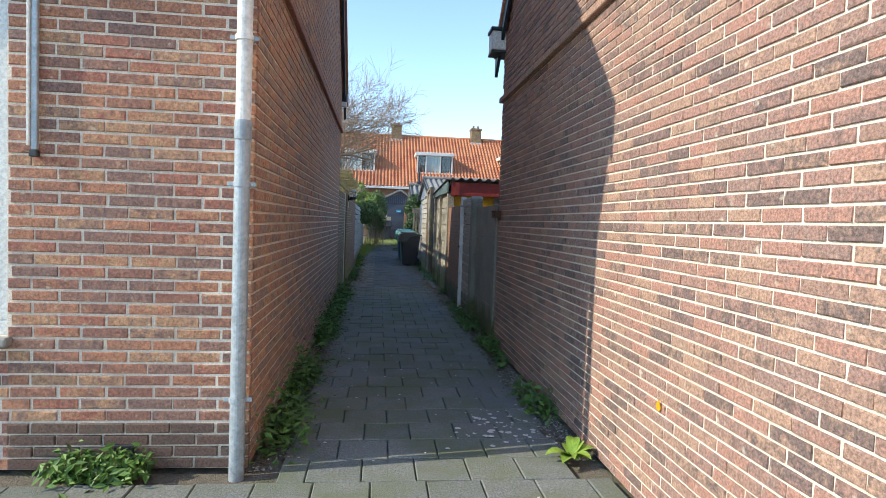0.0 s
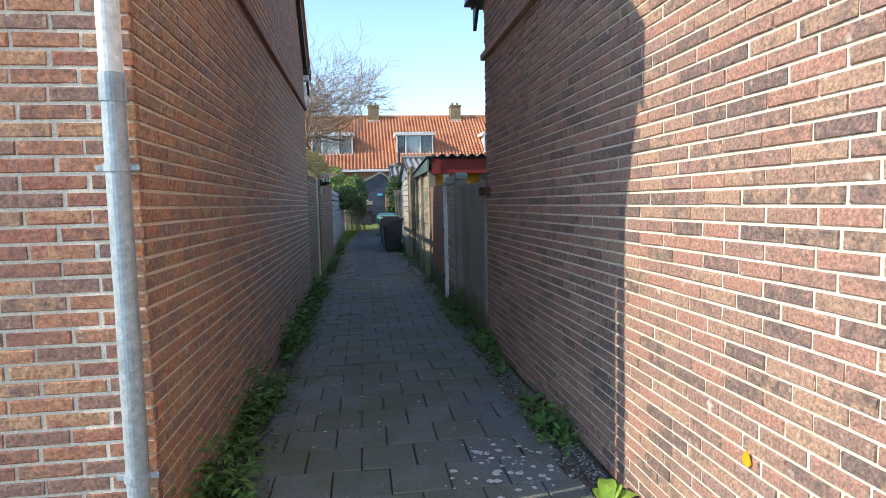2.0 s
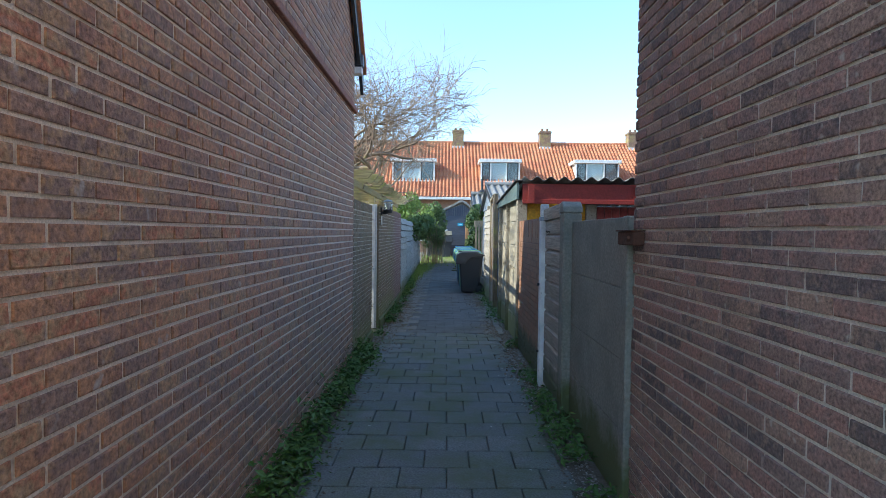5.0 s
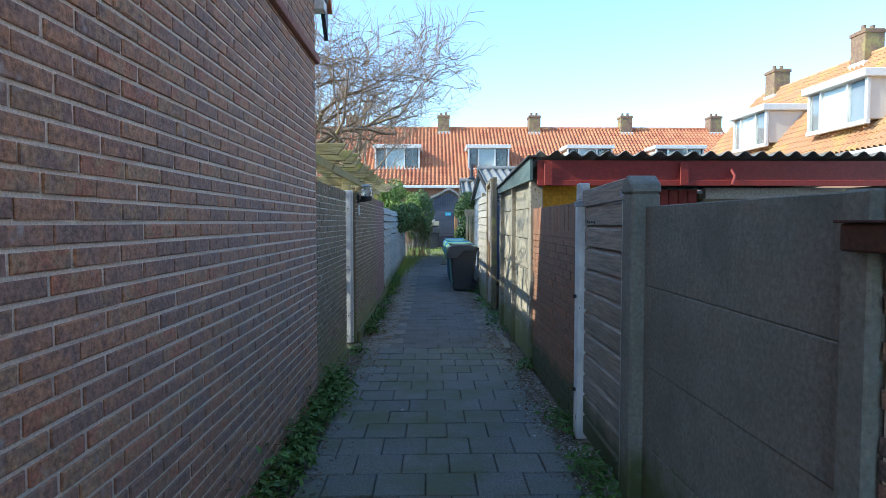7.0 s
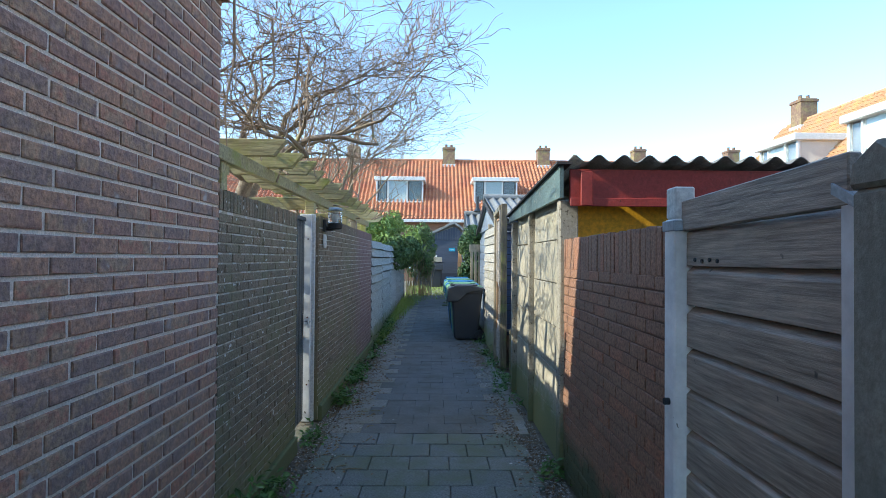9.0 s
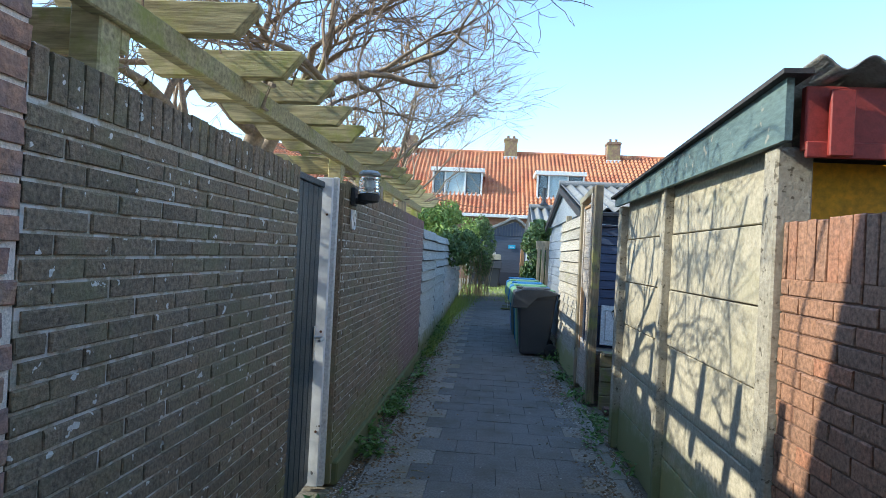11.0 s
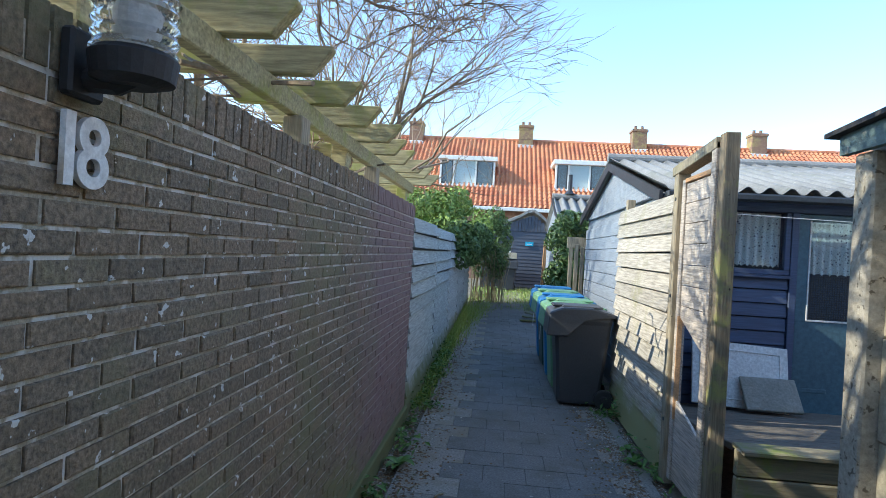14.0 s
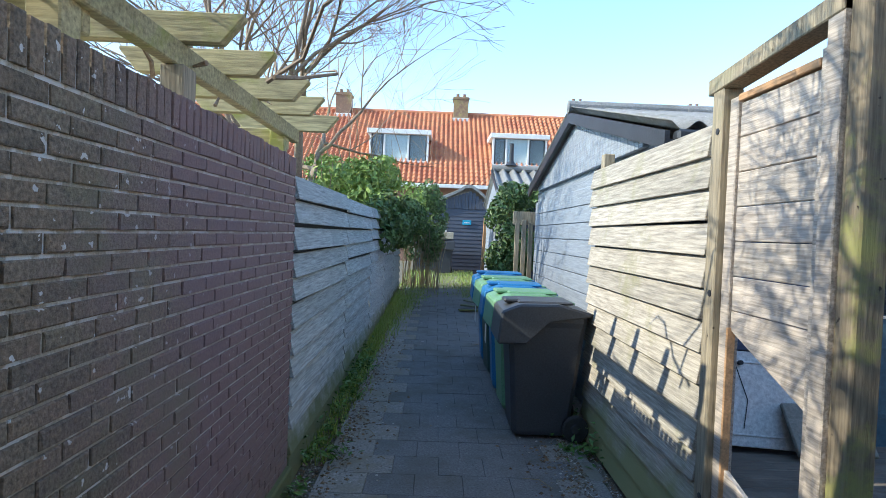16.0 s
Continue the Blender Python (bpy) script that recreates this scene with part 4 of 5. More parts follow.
for i in range(30):
    bx("mesh_wire", sd, m_dark, 2.82 + i * 0.02, 2.823 + i * 0.02, SY + 0.006, SY + 0.008, 1.14, 1.53, 0)
for i in range(19):
    bx("mesh_wire", sd, m_dark, 2.815, 3.405, SY + 0.003, SY + 0.005, 1.15 + i * 0.02, 1.153 + i * 0.02, 0)
bx("threshold", bs, m_white_worn, 2.72, 3.5, SY - 0.05, SY + 0.02, 0.27, 0.318, 0.004)
hp = bx("lock_plate", sd, m_steel, 3.445, 3.485, SY - 0.02, SY - 0.0125, 1.13, 1.38, 0.003)
part("handle", tube([(3.465, SY - 0.02, 1.28), (3.465, SY - 0.055, 1.28), (3.45, SY - 0.06, 1.28), (3.34, SY - 0.06, 1.285)], 0.009, 10), m_steel, hp)
bx("hinge", sd, m_navy_door, 2.70, 3.0, SY - 0.02, SY - 0.0125, 0.50, 0.535, 0.003)


def curtain(parent, x0, x1, z0, z1, y, waves):
    verts, faces = [], []
    nx, nz = 90, 10
    for j in range(nz + 1):
        for i in range(nx + 1):
            u = i / nx
            hem = 0.02 * abs(math.sin(u * math.pi * 9)) * (1 if j == 0 else 0)
            verts.append((x0 + (x1 - x0) * u, y + 0.012 * math.sin(u * waves * 2 * math.pi) * (0.5 + 0.5 * (1 - j / nz)), z0 + (z1 - z0) * j / nz + hem))
    for j in range(nz):
        for i in range(nx):
            a = j * (nx + 1) + i
            faces.append((a, a + 1, a + nx + 2, a + nx + 1))
    return data_part("curtain", verts, faces, m_lace, parent, "white lace curtain", smooth=True)


curtain(sd, 2.815, 3.405, 1.52, 1.99, SY + 0.045, 9)
for wx0, wx1 in ((2.11, 2.64), (3.58, 4.6)):
    z0 = 1.51 if wx0 < 3 else 1.61
    wn = bx("window", bs, m_navy, wx0, wx1, SY - 0.025, SY + 0.03, z0, z0 + 0.045, 0.003, "small blue framed shed window")
    bx("window_sill", wn, m_navy, wx0 - 0.02, wx1 + 0.02, SY - 0.05, SY + 0.02, z0 - 0.032, z0 - 0.003, 0.003)
    bx("window_frame", wn, m_navy, wx0, wx0 + 0.045, SY - 0.025, SY + 0.03, z0 + 0.046, 2.058, 0.003)
    bx("window_frame", wn, m_navy, wx1 - 0.045, wx1, SY - 0.025, SY + 0.03, z0 + 0.046, 2.058, 0.003)
    gp = bx("pane", wn, m_glass, wx0 + 0.046, wx1 - 0.046, SY + 0.012, SY + 0.016, z0 + 0.046, 2.056, 0)
    gp.visible_shadow = False
    curtain(wn, wx0 + 0.07, wx1 - 0.12 if wx0 > 3 else wx1 - 0.06, z0 + 0.06, 2.05, SY + 0.05, 6)
# the opening behind the glass
bx("interior", bs, m_room, SX + 0.1, 6.1, SY + 0.7, SY + 0.74, 0.3, 2.3, 0)
APY, APZ, FEZ, BEY, BEZ = 19.75, 2.80, 2.22, 22.1, 2.24
part("gable_wall", prism([(SY + 0.03, 0), (BEY, 0), (BEY, BEZ - 0.06), (APY, APZ - 0.06), (SY + 0.03, FEZ - 0.06)], "x", SX + 0.03, SX + 0.08), m_pale_blue, bs)
for i in range(13):
    z0 = 0.2 + i * 0.167
    bx("cladding_board", bs, m_pale_blue, SX + 0.0, SX + 0.026, SY - 0.0, BEY, z0, z0 + 0.16, 0.004) if z0 + 0.16 < 2.18 else None
i = 0
yb = SY + 0.05
while yb < BEY - 0.05:
    top = FEZ + (APZ - FEZ) * (yb - SY) / (APY - SY) if yb < APY else APZ + (BEZ - APZ) * (yb - APY) / (BEY - APY)
    if top - 0.08 > 2.22:
        bx("gable_slat", bs, m_pale_blue, SX - 0.018, SX + 0.022, yb, yb + 0.075, 2.18, top - 0.08, 0.004)
    yb += 0.082
for a, b in (((SY - 0.22, FEZ - 0.05), (APY, APZ)), ((APY, APZ), (BEY + 0.12, BEZ - 0.03))):
    part("verge_board", prism([(a[0], a[1] - 0.09), (b[0], b[1] - 0.09), (b[0], b[1] + 0.015), (a[0], a[1] + 0.015)], "x", SX - 0.10, SX - 0.07), m_dark, bs)
corrugated("roof", bs, m_corr, SX - 0.09, 6.3, SY - 0.24, FEZ + 0.0, APY + 0.02, APZ + 0.06, 0.178, 0.027, label="grey corrugated roof sheets")
corrugated("roof", bs, m_corr, SX - 0.09, 6.3, BEY + 0.15, BEZ, APY - 0.02, APZ + 0.06, 0.178, 0.027)
for i in range(4):
    part("ridge_cap", tube([(SX - 0.11 + i * 1.2, APY, APZ + 0.07), (SX + 1.12 + i * 1.2, APY, APZ + 0.075)], [0.068, 0.060], 12), m_corr, bs)
bx("gutter", bs, m_dark, SX - 0.05, 6.3, SY - 0.29, SY - 0.20, FEZ - 0.10, FEZ - 0.035, 0.015)
part("clothes_line", tube([(1.5, SY - 0.25, 2.02), (3, SY - 0.26, 1.985), (5.5, SY - 0.25, 2.0)], 0.0035, 6), m_white, bs, "white washing line")

pan = thing("white_panel", (2.2, 17.1, 0.36), "white discarded cabinet door leaning on the blue shed", "panel")
lean = Matrix.Translation((2.2, 17.08, 0.385)) @ Matrix.Rotation(radians(-17), 4, "X") @ Matrix.Rotation(radians(3), 4, "Y")
part("slab", box(-0.42, 0.36, -0.012, 0.012, 0.0, 0.54, 0.004, m=lean), m_white, pan)
for a in ((-0.36, 0.30, 0.47, 0.482), (-0.36, 0.30, 0.06, 0.072), (-0.36, -0.348, 0.073, 0.469), (0.288, 0.30, 0.073, 0.469)):
    part("moulding", box(a[0], a[1], -0.020, -0.0125, a[2], a[3], 0.003, m=lean), m_white, pan)
part("knob", tube([lean @ Vector((-0.26, -0.013, 0.47)), lean @ Vector((-0.26, -0.04, 0.47))], 0.014, 10), m_black, pan)
part("crack", tube([lean @ Vector((-0.28, -0.014, 0.45)), lean @ Vector((-0.22, -0.014, 0.26)), lean @ Vector((-0.25, -0.014, 0.1))], 0.003, 5), m_dark, pan)
slab = thing("stone_slab", (2.35, 16.95, 0.38), "grey stone slab leaning against the white panel", "slab")
part("slab", box(-0.20, 0.24, -0.03, 0.0, 0, 0.30, 0.006, m=Matrix.Translation((2.36, 16.93, 0.405)) @ Matrix.Rotation(radians(-40), 4, "X")), m_conc_dark, slab)


# ---- wheelie bins ----
def wheelie_bin(body, lid, rim, label, name="wheelie_bin"):
    b = thing(name, (0, 0, 0), label, "wheelie bin", "bins along the shed")
    # front towards -x, wheels towards +x; 0.52 wide in y
    bm = bmesh.new()
    rings = []
    for z, x0, x1, w in ((0.03, -0.20, 0.20, 0.19), (0.06, -0.215, 0.22, 0.20), (0.5, -0.245, 0.27, 0.225), (0.86, -0.275, 0.305, 0.25), (0.90, -0.30, 0.315, 0.262), (0.935, -0.30, 0.315, 0.262)):
        c = 0.035
        pts = [(x0 + c, -w), (x1 - c, -w), (x1, -w + c), (x1, w - c), (x1 - c, w), (x0 + c, w), (x0, w - c), (x0, -w + c)]
        rings.append([bm.verts.new((x, y, z)) for x, y in pts])
    for a, c in zip(rings, rings[1:]):
        for k in range(8):
            bm.faces.new((a[k], a[(k + 1) % 8], c[(k + 1) % 8], c[k]))
    bm.faces.new(rings[0][::-1])
    bm.faces.new(rings[-1])
    part("body", bm, body, b)
    # lid with a flap over the front, slanting back at the sides
    prof = [(-0.36, 0.73), (-0.14, 0.73), (0.02, 0.925), (0.33, 0.945), (0.34, 0.975), (0.10, 1.035), (-0.20, 1.03), (-0.335, 0.975)]
    lidm = part("lid", prism(prof, "y", -0.285, 0.285, 0.014), lid, b)
    part("lid_panel", box(-0.20, 0.22, -0.19, 0.19, 1.024, 1.046, 0.01), lid, lidm)
    part("lid_handle", box(-0.30, -0.17, -0.10, 0.10, 1.02, 1.05, 0.012), m_bin_black if lid is m_bin_grey else rim, lidm)
    part("hinge_bar", tube([(0.345, -0.24, 0.955), (0.345, 0.24, 0.955)], 0.018, 10), rim, b)
    part("axle", tube([(0.26, -0.24, 0.10), (0.26, 0.24, 0.10)], 0.012, 8), m_dark, b)
    for s in (-1, 1):
        wh = part("wheel", tube([(0.255, s * 0.215, 0.10), (0.255, s * 0.222, 0.10), (0.255, s * 0.255, 0.10), (0.255, s * 0.262, 0.10)], [0.085, 0.10, 0.10, 0.085], 24), m_black, b)
        part("hub", tube([(0.255, s * 0.26, 0.10), (0.255, s * 0.27, 0.10)], [0.045, 0.03], 14), m_black, wh)
    part("sticker", box(-0.296, -0.2935, -0.08, 0.08, 0.45, 0.62, 0) , m_white, b) if body is m_bin_blue else None
    return b


for i, (bd, ld, rm, lab) in enumerate((
        (m_bin_black, m_bin_grey, m_bin_black, "charcoal wheelie bin with a grey flap lid, shut"),
        (m_bin_green, m_bin_green, m_bin_green, "green wheelie bin with a green lid, shut"),
        (m_bin_blue, m_bin_blue, m_bin_blue, "blue wheelie bin with a blue lid, shut"),
        (m_bin_dkgreen, m_bin_green, m_bin_green, "dark green wheelie bin with a pale green lid"),
        (m_bin_blue, m_bin_blue, m_bin_blue, "blue wheelie bin last in the row"))):
    o = wheelie_bin(bd, ld, rm, lab)
    o.matrix_basis = pose(1.00 - 0.012 * i, 18.40 + i * 0.585, ground_z(18.4 + i * 0.585), 0, 0, (0, 2, -2, 3, -1)[i])

# ---- far end of the alley ----
es = thing("shed", (0.9, 33, 0.3), "dark boarded shed with a rounded gable closing the alley", "shed")
EY = 32.0
part("gable_wall", prism([(-0.55, 0.2), (1.75, 0.2), (1.75, 2.42), (1.22, 2.85), (1.05, 2.88), (-0.55, 2.3)], "y", EY + 0.03, EY + 0.1), m_wood_dark, es)
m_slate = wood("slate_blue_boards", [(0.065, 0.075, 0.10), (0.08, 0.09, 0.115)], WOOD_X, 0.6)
# Darker tone of the slate colour for the five lowest boards.
m_slate_low = wood("dark_low_boards", [(0.03, 0.035, 0.055), (0.035, 0.04, 0.06)], WOOD_X, 0.6)
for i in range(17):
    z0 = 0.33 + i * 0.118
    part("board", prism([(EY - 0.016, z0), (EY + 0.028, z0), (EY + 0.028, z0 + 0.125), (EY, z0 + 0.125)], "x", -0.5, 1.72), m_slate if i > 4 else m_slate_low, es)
x = -0.5
while x < 1.7:
    top = 2.42 + 0.43 * min(1, max(0, (1.75 - x) / 0.53)) if x > 1.22 else 2.88 - (1.1 - x) * 0.36
    if top > 2.42:
        bx("gable_slat", es, m_slate, x, x + 0.1, EY - 0.03, EY + 0.02, 2.34, top, 0.003)
    x += 0.108
crv = [(-0.75, 2.28), (0.2, 2.55), (0.75, 2.80), (1.0, 2.96), (1.18, 2.99), (1.4, 2.86), (1.85, 2.46)]
for a, b in zip(crv, crv[1:]):
    part("ridge_tile", prism([a, b, (b[0], b[1] + 0.11), (a[0], a[1] + 0.11)], "y", EY - 0.12, EY + 2.4, 0.012), m_corr, es)
sg = thing("sign", (1.08, EY, 1.9), "small cyan sign plate on the dark shed", "sign")
bx("plate", sg, m_sign, 0.95, 1.22, EY - 0.05, EY - 0.032, 1.85, 1.99, 0.003)
bx("lettering", sg, m_white, 1.0, 1.17, EY - 0.0535, EY - 0.0505, 1.90, 1.925, 0)
ob = wheelie_bin(m_bin_black, m_bin_black, m_bin_black, "black bin standing before the end shed", "wheelie_bin")
ob.matrix_basis = pose(0.42, 31.3, ground_z(31.3), 0, 0, 90)
crate = thing("crate", (0.42, 31.3, 1.36), "pale cardboard box resting on the black bin", "box")
bx("body", crate, m_conc_cream, 0.18, 0.66, 31.05, 31.45, ground_z(31.3) + 1.05, ground_z(31.3) + 1.25, 0.01)
bx("flap", crate, m_white, 0.28, 0.46, 31.1, 31.4, ground_z(31.3) + 1.252, ground_z(31.3) + 1.34, 0.01)

iv = thing("shed", (3, 28, 0.2), "low shed with a wavy grey roof behind ivy", "shed")
IX, IY0, IYA, IY1 = 1.50, 25.6, 27.6, 29.8
part("gable_wall", prism([(IY0, 0.1), (IY1, 0.1), (IY1, 2.3), (IYA, 3.0), (IY0, 2.3)], "x", IX, IX + 0.08), m_pale_blue, iv)
bx("front_wall", iv, m_slate, IX + 0.082, 5, IY0, IY0 + 0.08, 0.1, 2.3, 0)
corrugated("roof", iv, m_corr, IX - 0.08, 5, IY0 - 0.2, 2.3, IYA, 3.1, 0.24, 0.05)
corrugated("roof", iv, m_corr, IX - 0.08, 5, IY1 + 0.2, 2.3, IYA, 3.1, 0.24, 0.05)
part("ridge_cap", tube([(IX - 0.1, IYA, 3.13), (5, IYA, 3.13)], 0.09, 10), m_corr, iv)
part("verge_board", prism([(IY0 - 0.2, 2.16), (IYA, 2.98), (IYA, 3.10), (IY0 - 0.2, 2.29)], "x", IX - 0.115, IX - 0.085), m_dark, iv)
part("chimney_pot", lathe([(0.16, 0), (0.10, 0.05), (0.055, 0.12), (0.05, 0.5), (0.06, 0.52)], (IX + 0.35, IYA, 3.2), 14), m_dark, iv)
fp = thing("picket_fence", (1.4, 23.2, 0), "short raw wooden picket fence beside the ivy", "fence")
for i in range(4):
    bx("picket", fp, m_wood_post, 1.33 + i * 0.10, 1.40 + i * 0.10, 22.55, 22.58, 0.1, 1.75 + 0.05 * (i % 2), 0.006)
bx("rail", fp, m_wood_post, 1.30, 1.75, 22.585, 22.62, 0.6, 0.68, 0.004)
bx("rail", fp, m_wood_post, 1.30, 1.75, 22.585, 22.62, 1.72, 1.92, 0.004)
pole = thing("pole", (1.32, 27, 0.2), "thin grey upright pipe by the far shed", "pipe")
part("pipe", tube([(1.33, 25.3, 0.1), (1.33, 25.3, 2.45)], 0.03, 10), m_zinc, pole)
for i in range(4):
    st = thing("stake", (1.22, 26, 0.2), "brown wooden stake leaning by the far shed", "stake", "stakes")
    part("stick", tube([(1.10 + i * 0.05, 26.0 + i * 0.5, 0.15), (1.16 + i * 0.05, 26.1 + i * 0.5, 1.9 - 0.1 * i)], 0.022, 7), m_wood_raw, st)
for i in range(3):
    pa = thing("loose_plank", (0.95, 24.6, 0.15), "grey discarded plank lying on the path edge", "plank", "loose planks")
    part("plank", box(-0.35, 0.4, -0.06, 0.06, 0, 0.03, 0.005, m=pose(0.95 + 0.05 * i, 24.3 + 0.25 * i, ground_z(24.4) + 0.01 + 0.032 * i, 0, 3 * i, 12 - 20 * i)), m_conc_dark, pa)


# ---- row of houses across the end ----
def dormer(parent, x0, x1, yf, z0, z1, back, side=m_render):
    d = part("dormer", box(x0 + 0.09, x1 - 0.09, yf + 0.12, yf + back, z0 + 0.02, z1 - 0.22, 0), side, parent, "white dormer window")
    bx("dormer_roof", d, m_white, x0 - 0.1, x1 + 0.1, yf - 0.12, yf + back + 0.3, z1 - 0.218, z1, 0.02)
    w = x1 - x0
    for a, b in ((x0, x0 + 0.09), (x0 + w * 0.24, x0 + w * 0.24 + 0.08), (x0 + w * 0.64, x0 + w * 0.64 + 0.08), (x1 - 0.09, x1)):
        bx("window_frame", d, m_white, a, b, yf, yf + 0.1, z0, z1 - 0.22, 0.008)
    bx("window_frame", d, m_white, x0, x1, yf - 0.03, yf + 0.12, z0 - 0.1, z0 - 0.002, 0.008)
    for a, b, mt in ((x0 + 0.09, x0 + w * 0.24, m_room), (x0 + w * 0.24 + 0.08, x0 + w * 0.64, m_blind), (x0 + w * 0.64 + 0.08, x1 - 0.09, m_room)):
        bx("backing", d, mt, a, b, yf + 0.105, yf + 0.118, z0, z1 - 0.22, 0)
        p = bx("pane", d, m_glass, a, b, yf + 0.05, yf + 0.056, z0, z1 - 0.22, 0)
        p.visible_shadow = False
    for a, b in ((x0 + 0.10, x0 + w * 0.24 - 0.01), (x0 + w * 0.64 + 0.09, x1 - 0.10)):
        bx("casement", d, m_dark, a, a + 0.05, yf + 0.02, yf + 0.048, z0 + 0.01, z1 - 0.23, 0.004)
        bx("casement", d, m_dark, b - 0.05, b, yf + 0.02, yf + 0.048, z0 + 0.01, z1 - 0.23, 0.004)
    return d


def chimney(parent, x, y, z0, z1, w=0.75):
    c = part("chimney", box(x - w / 2, x + w / 2, y - w / 2, y + w / 2, z0, z1, 0.015), m_chimney, parent, "yellowed brick chimney")
    bx("cap", c, m_chimney, x - w / 2 - 0.04, x + w / 2 + 0.04, y - w / 2 - 0.04, y + w / 2 + 0.04, z1 - 0.16, z1 - 0.04, 0.01)
    bx("flashing", c, m_white, x - w / 2 - 0.05, x + w / 2 + 0.05, y - w / 2 - 0.06, y + w / 2 + 0.05, z0, z0 + 0.22, 0.01)
    for s in (-0.17, 0.17):
        part("pot", lathe([(0.09, 0), (0.075, 0.2), (0.09, 0.22)], (x + s, y, z1 - 0.02), 12), m_chimney, c)


HY, HE, RDY, RDZ = 38.9, 3.62, 44.0, 7.68
row = thing("terraced_houses", (0, 42, 0), "row of brick houses with bright orange pantile roofs", "houses")
bx("wall", row, m_brick_far, -26, 19.4, HY + 0.1, HY + 0.4, 0, HE, 0)
sl = math.hypot(RDY - HY + 0.3, RDZ - HE)
sa = math.atan2(RDZ - HE, RDY - HY + 0.3)
pantiles("roof", row, m_tile, lambda u, s, h: (-26 + u, HY - 0.3 + s * math.cos(sa) - h * math.sin(sa), HE + s * math.sin(sa) + h * math.cos(sa)), 45.6, sl, label="orange pantiles")
part("rear_roof", prism([(RDY, RDZ), (RDY + 5, HE), (RDY + 5, HE - 0.1), (RDY, RDZ - 0.1)], "x", -26, 19.5), m_tile, row)
for i in range(76):
    part("ridge_tile", tube([(-26 + i * 0.6, RDY, RDZ + 0.01), (-26 + i * 0.6 + 0.62, RDY, RDZ + 0.02)], [0.13, 0.11], 8), m_tile, row)
bx("gutter", row, m_white, -26, 19.5, HY - 0.42, HY - 0.27, HE - 0.14, HE + 0.02, 0.02, "white gutter")
bx("gable_end", row, m_brick_far, 19.4, 19.6, HY, HY + 0.4, 0, HE, 0)
for x in (-10.7, -4.8, 1.15, 7.08, 13.1, 19.0):
    chimney(row, x, 43.9, 7.2, 8.5)
for a, b, z0 in ((-8.6, -7.4, 4.9), (-3.0, -0.34, 4.75), (2.5, 4.95, 4.75), (8.4, 11.1, 4.85), (13.7, 16.6, 4.85)):
    if z0 == 4.9:
        k = part("skylight", box(a, b, -0.5, 0.5, 0, 0.1, 0.01, m=Matrix.Translation((0, 41.6, HE + (41.6 - HY + 0.3) * math.tan(sa) + 0.06)) @ Matrix.Rotation(sa, 4, "X")), m_white, row)
        part("pane", box(a + 0.1, b - 0.1, -0.4, 0.4, 0.101, 0.107, 0, m=Matrix.Translation((0, 41.6, HE + (41.6 - HY + 0.3) * math.tan(sa) + 0.06)) @ Matrix.Rotation(sa, 4, "X")), m_room, k)
    else:
        dormer(row, a, b, 40.0, z0, 6.12, 2.6)
for x in (-4.2, -1.9, 0.3, 3.2, 5.4, 9):
    w = part("window", box(x, x + 1.0, HY + 0.04, HY + 0.095, 1.0, 2.5, 0.01), m_white, row)
    bx("pane", w, m_room, x + 0.08, x + 0.92, HY + 0.03, HY + 0.038, 1.08, 2.42, 0)

side = thing("terraced_houses", (15, 24, 0), "side row of houses with lichened roofs and white dormers", "houses")
QX, QE, QRX, QRZ = 13.1, 3.7, 16.7, 7.75
bx("wall", side, m_brick_far, QX + 0.3, QX + 0.6, 8, 34.2, 0, QE, 0)
qa = math.atan2(QRZ - QE, QRX - QX)
pantiles("roof", side, m_tile_b, lambda u, s, h: (QX + s * math.cos(qa) - h * math.sin(qa), 34.4 - u, QE + s * math.sin(qa) + h * math.cos(qa)), 26.4, math.hypot(QRX - QX, QRZ - QE))
part("rear_roof", prism([(QRX, QRZ), (QRX + 3.6, QE), (QRX + 3.6, QE - 0.1), (QRX, QRZ - 0.1)], "y", 8, 34.4), m_tile_b, side)
part("gable_end", prism([(QX + 0.3, 0), (QRX + 3.4, 0), (QRX + 3.4, QE), (QRX, QRZ - 0.15), (QX + 0.3, QE)], "y", 34.2, 34.35), m_brick_far, side)
for i in range(43):
    part("ridge_tile", tube([(QRX, 8 + i * 0.605, QRZ + 0.01), (QRX, 8.62 + i * 0.605, QRZ + 0.02)], [0.13, 0.11], 8), m_tile_b, side)
bx("gutter", side, m_white, QX - 0.16, QX + 0.0, 8, 34.4, QE - 0.22, QE - 0.02, 0.02, "white gutter board")
for y in (32.9, 27.2, 21.2):
    chimney(side, QRX, y, 7.3, 8.7)


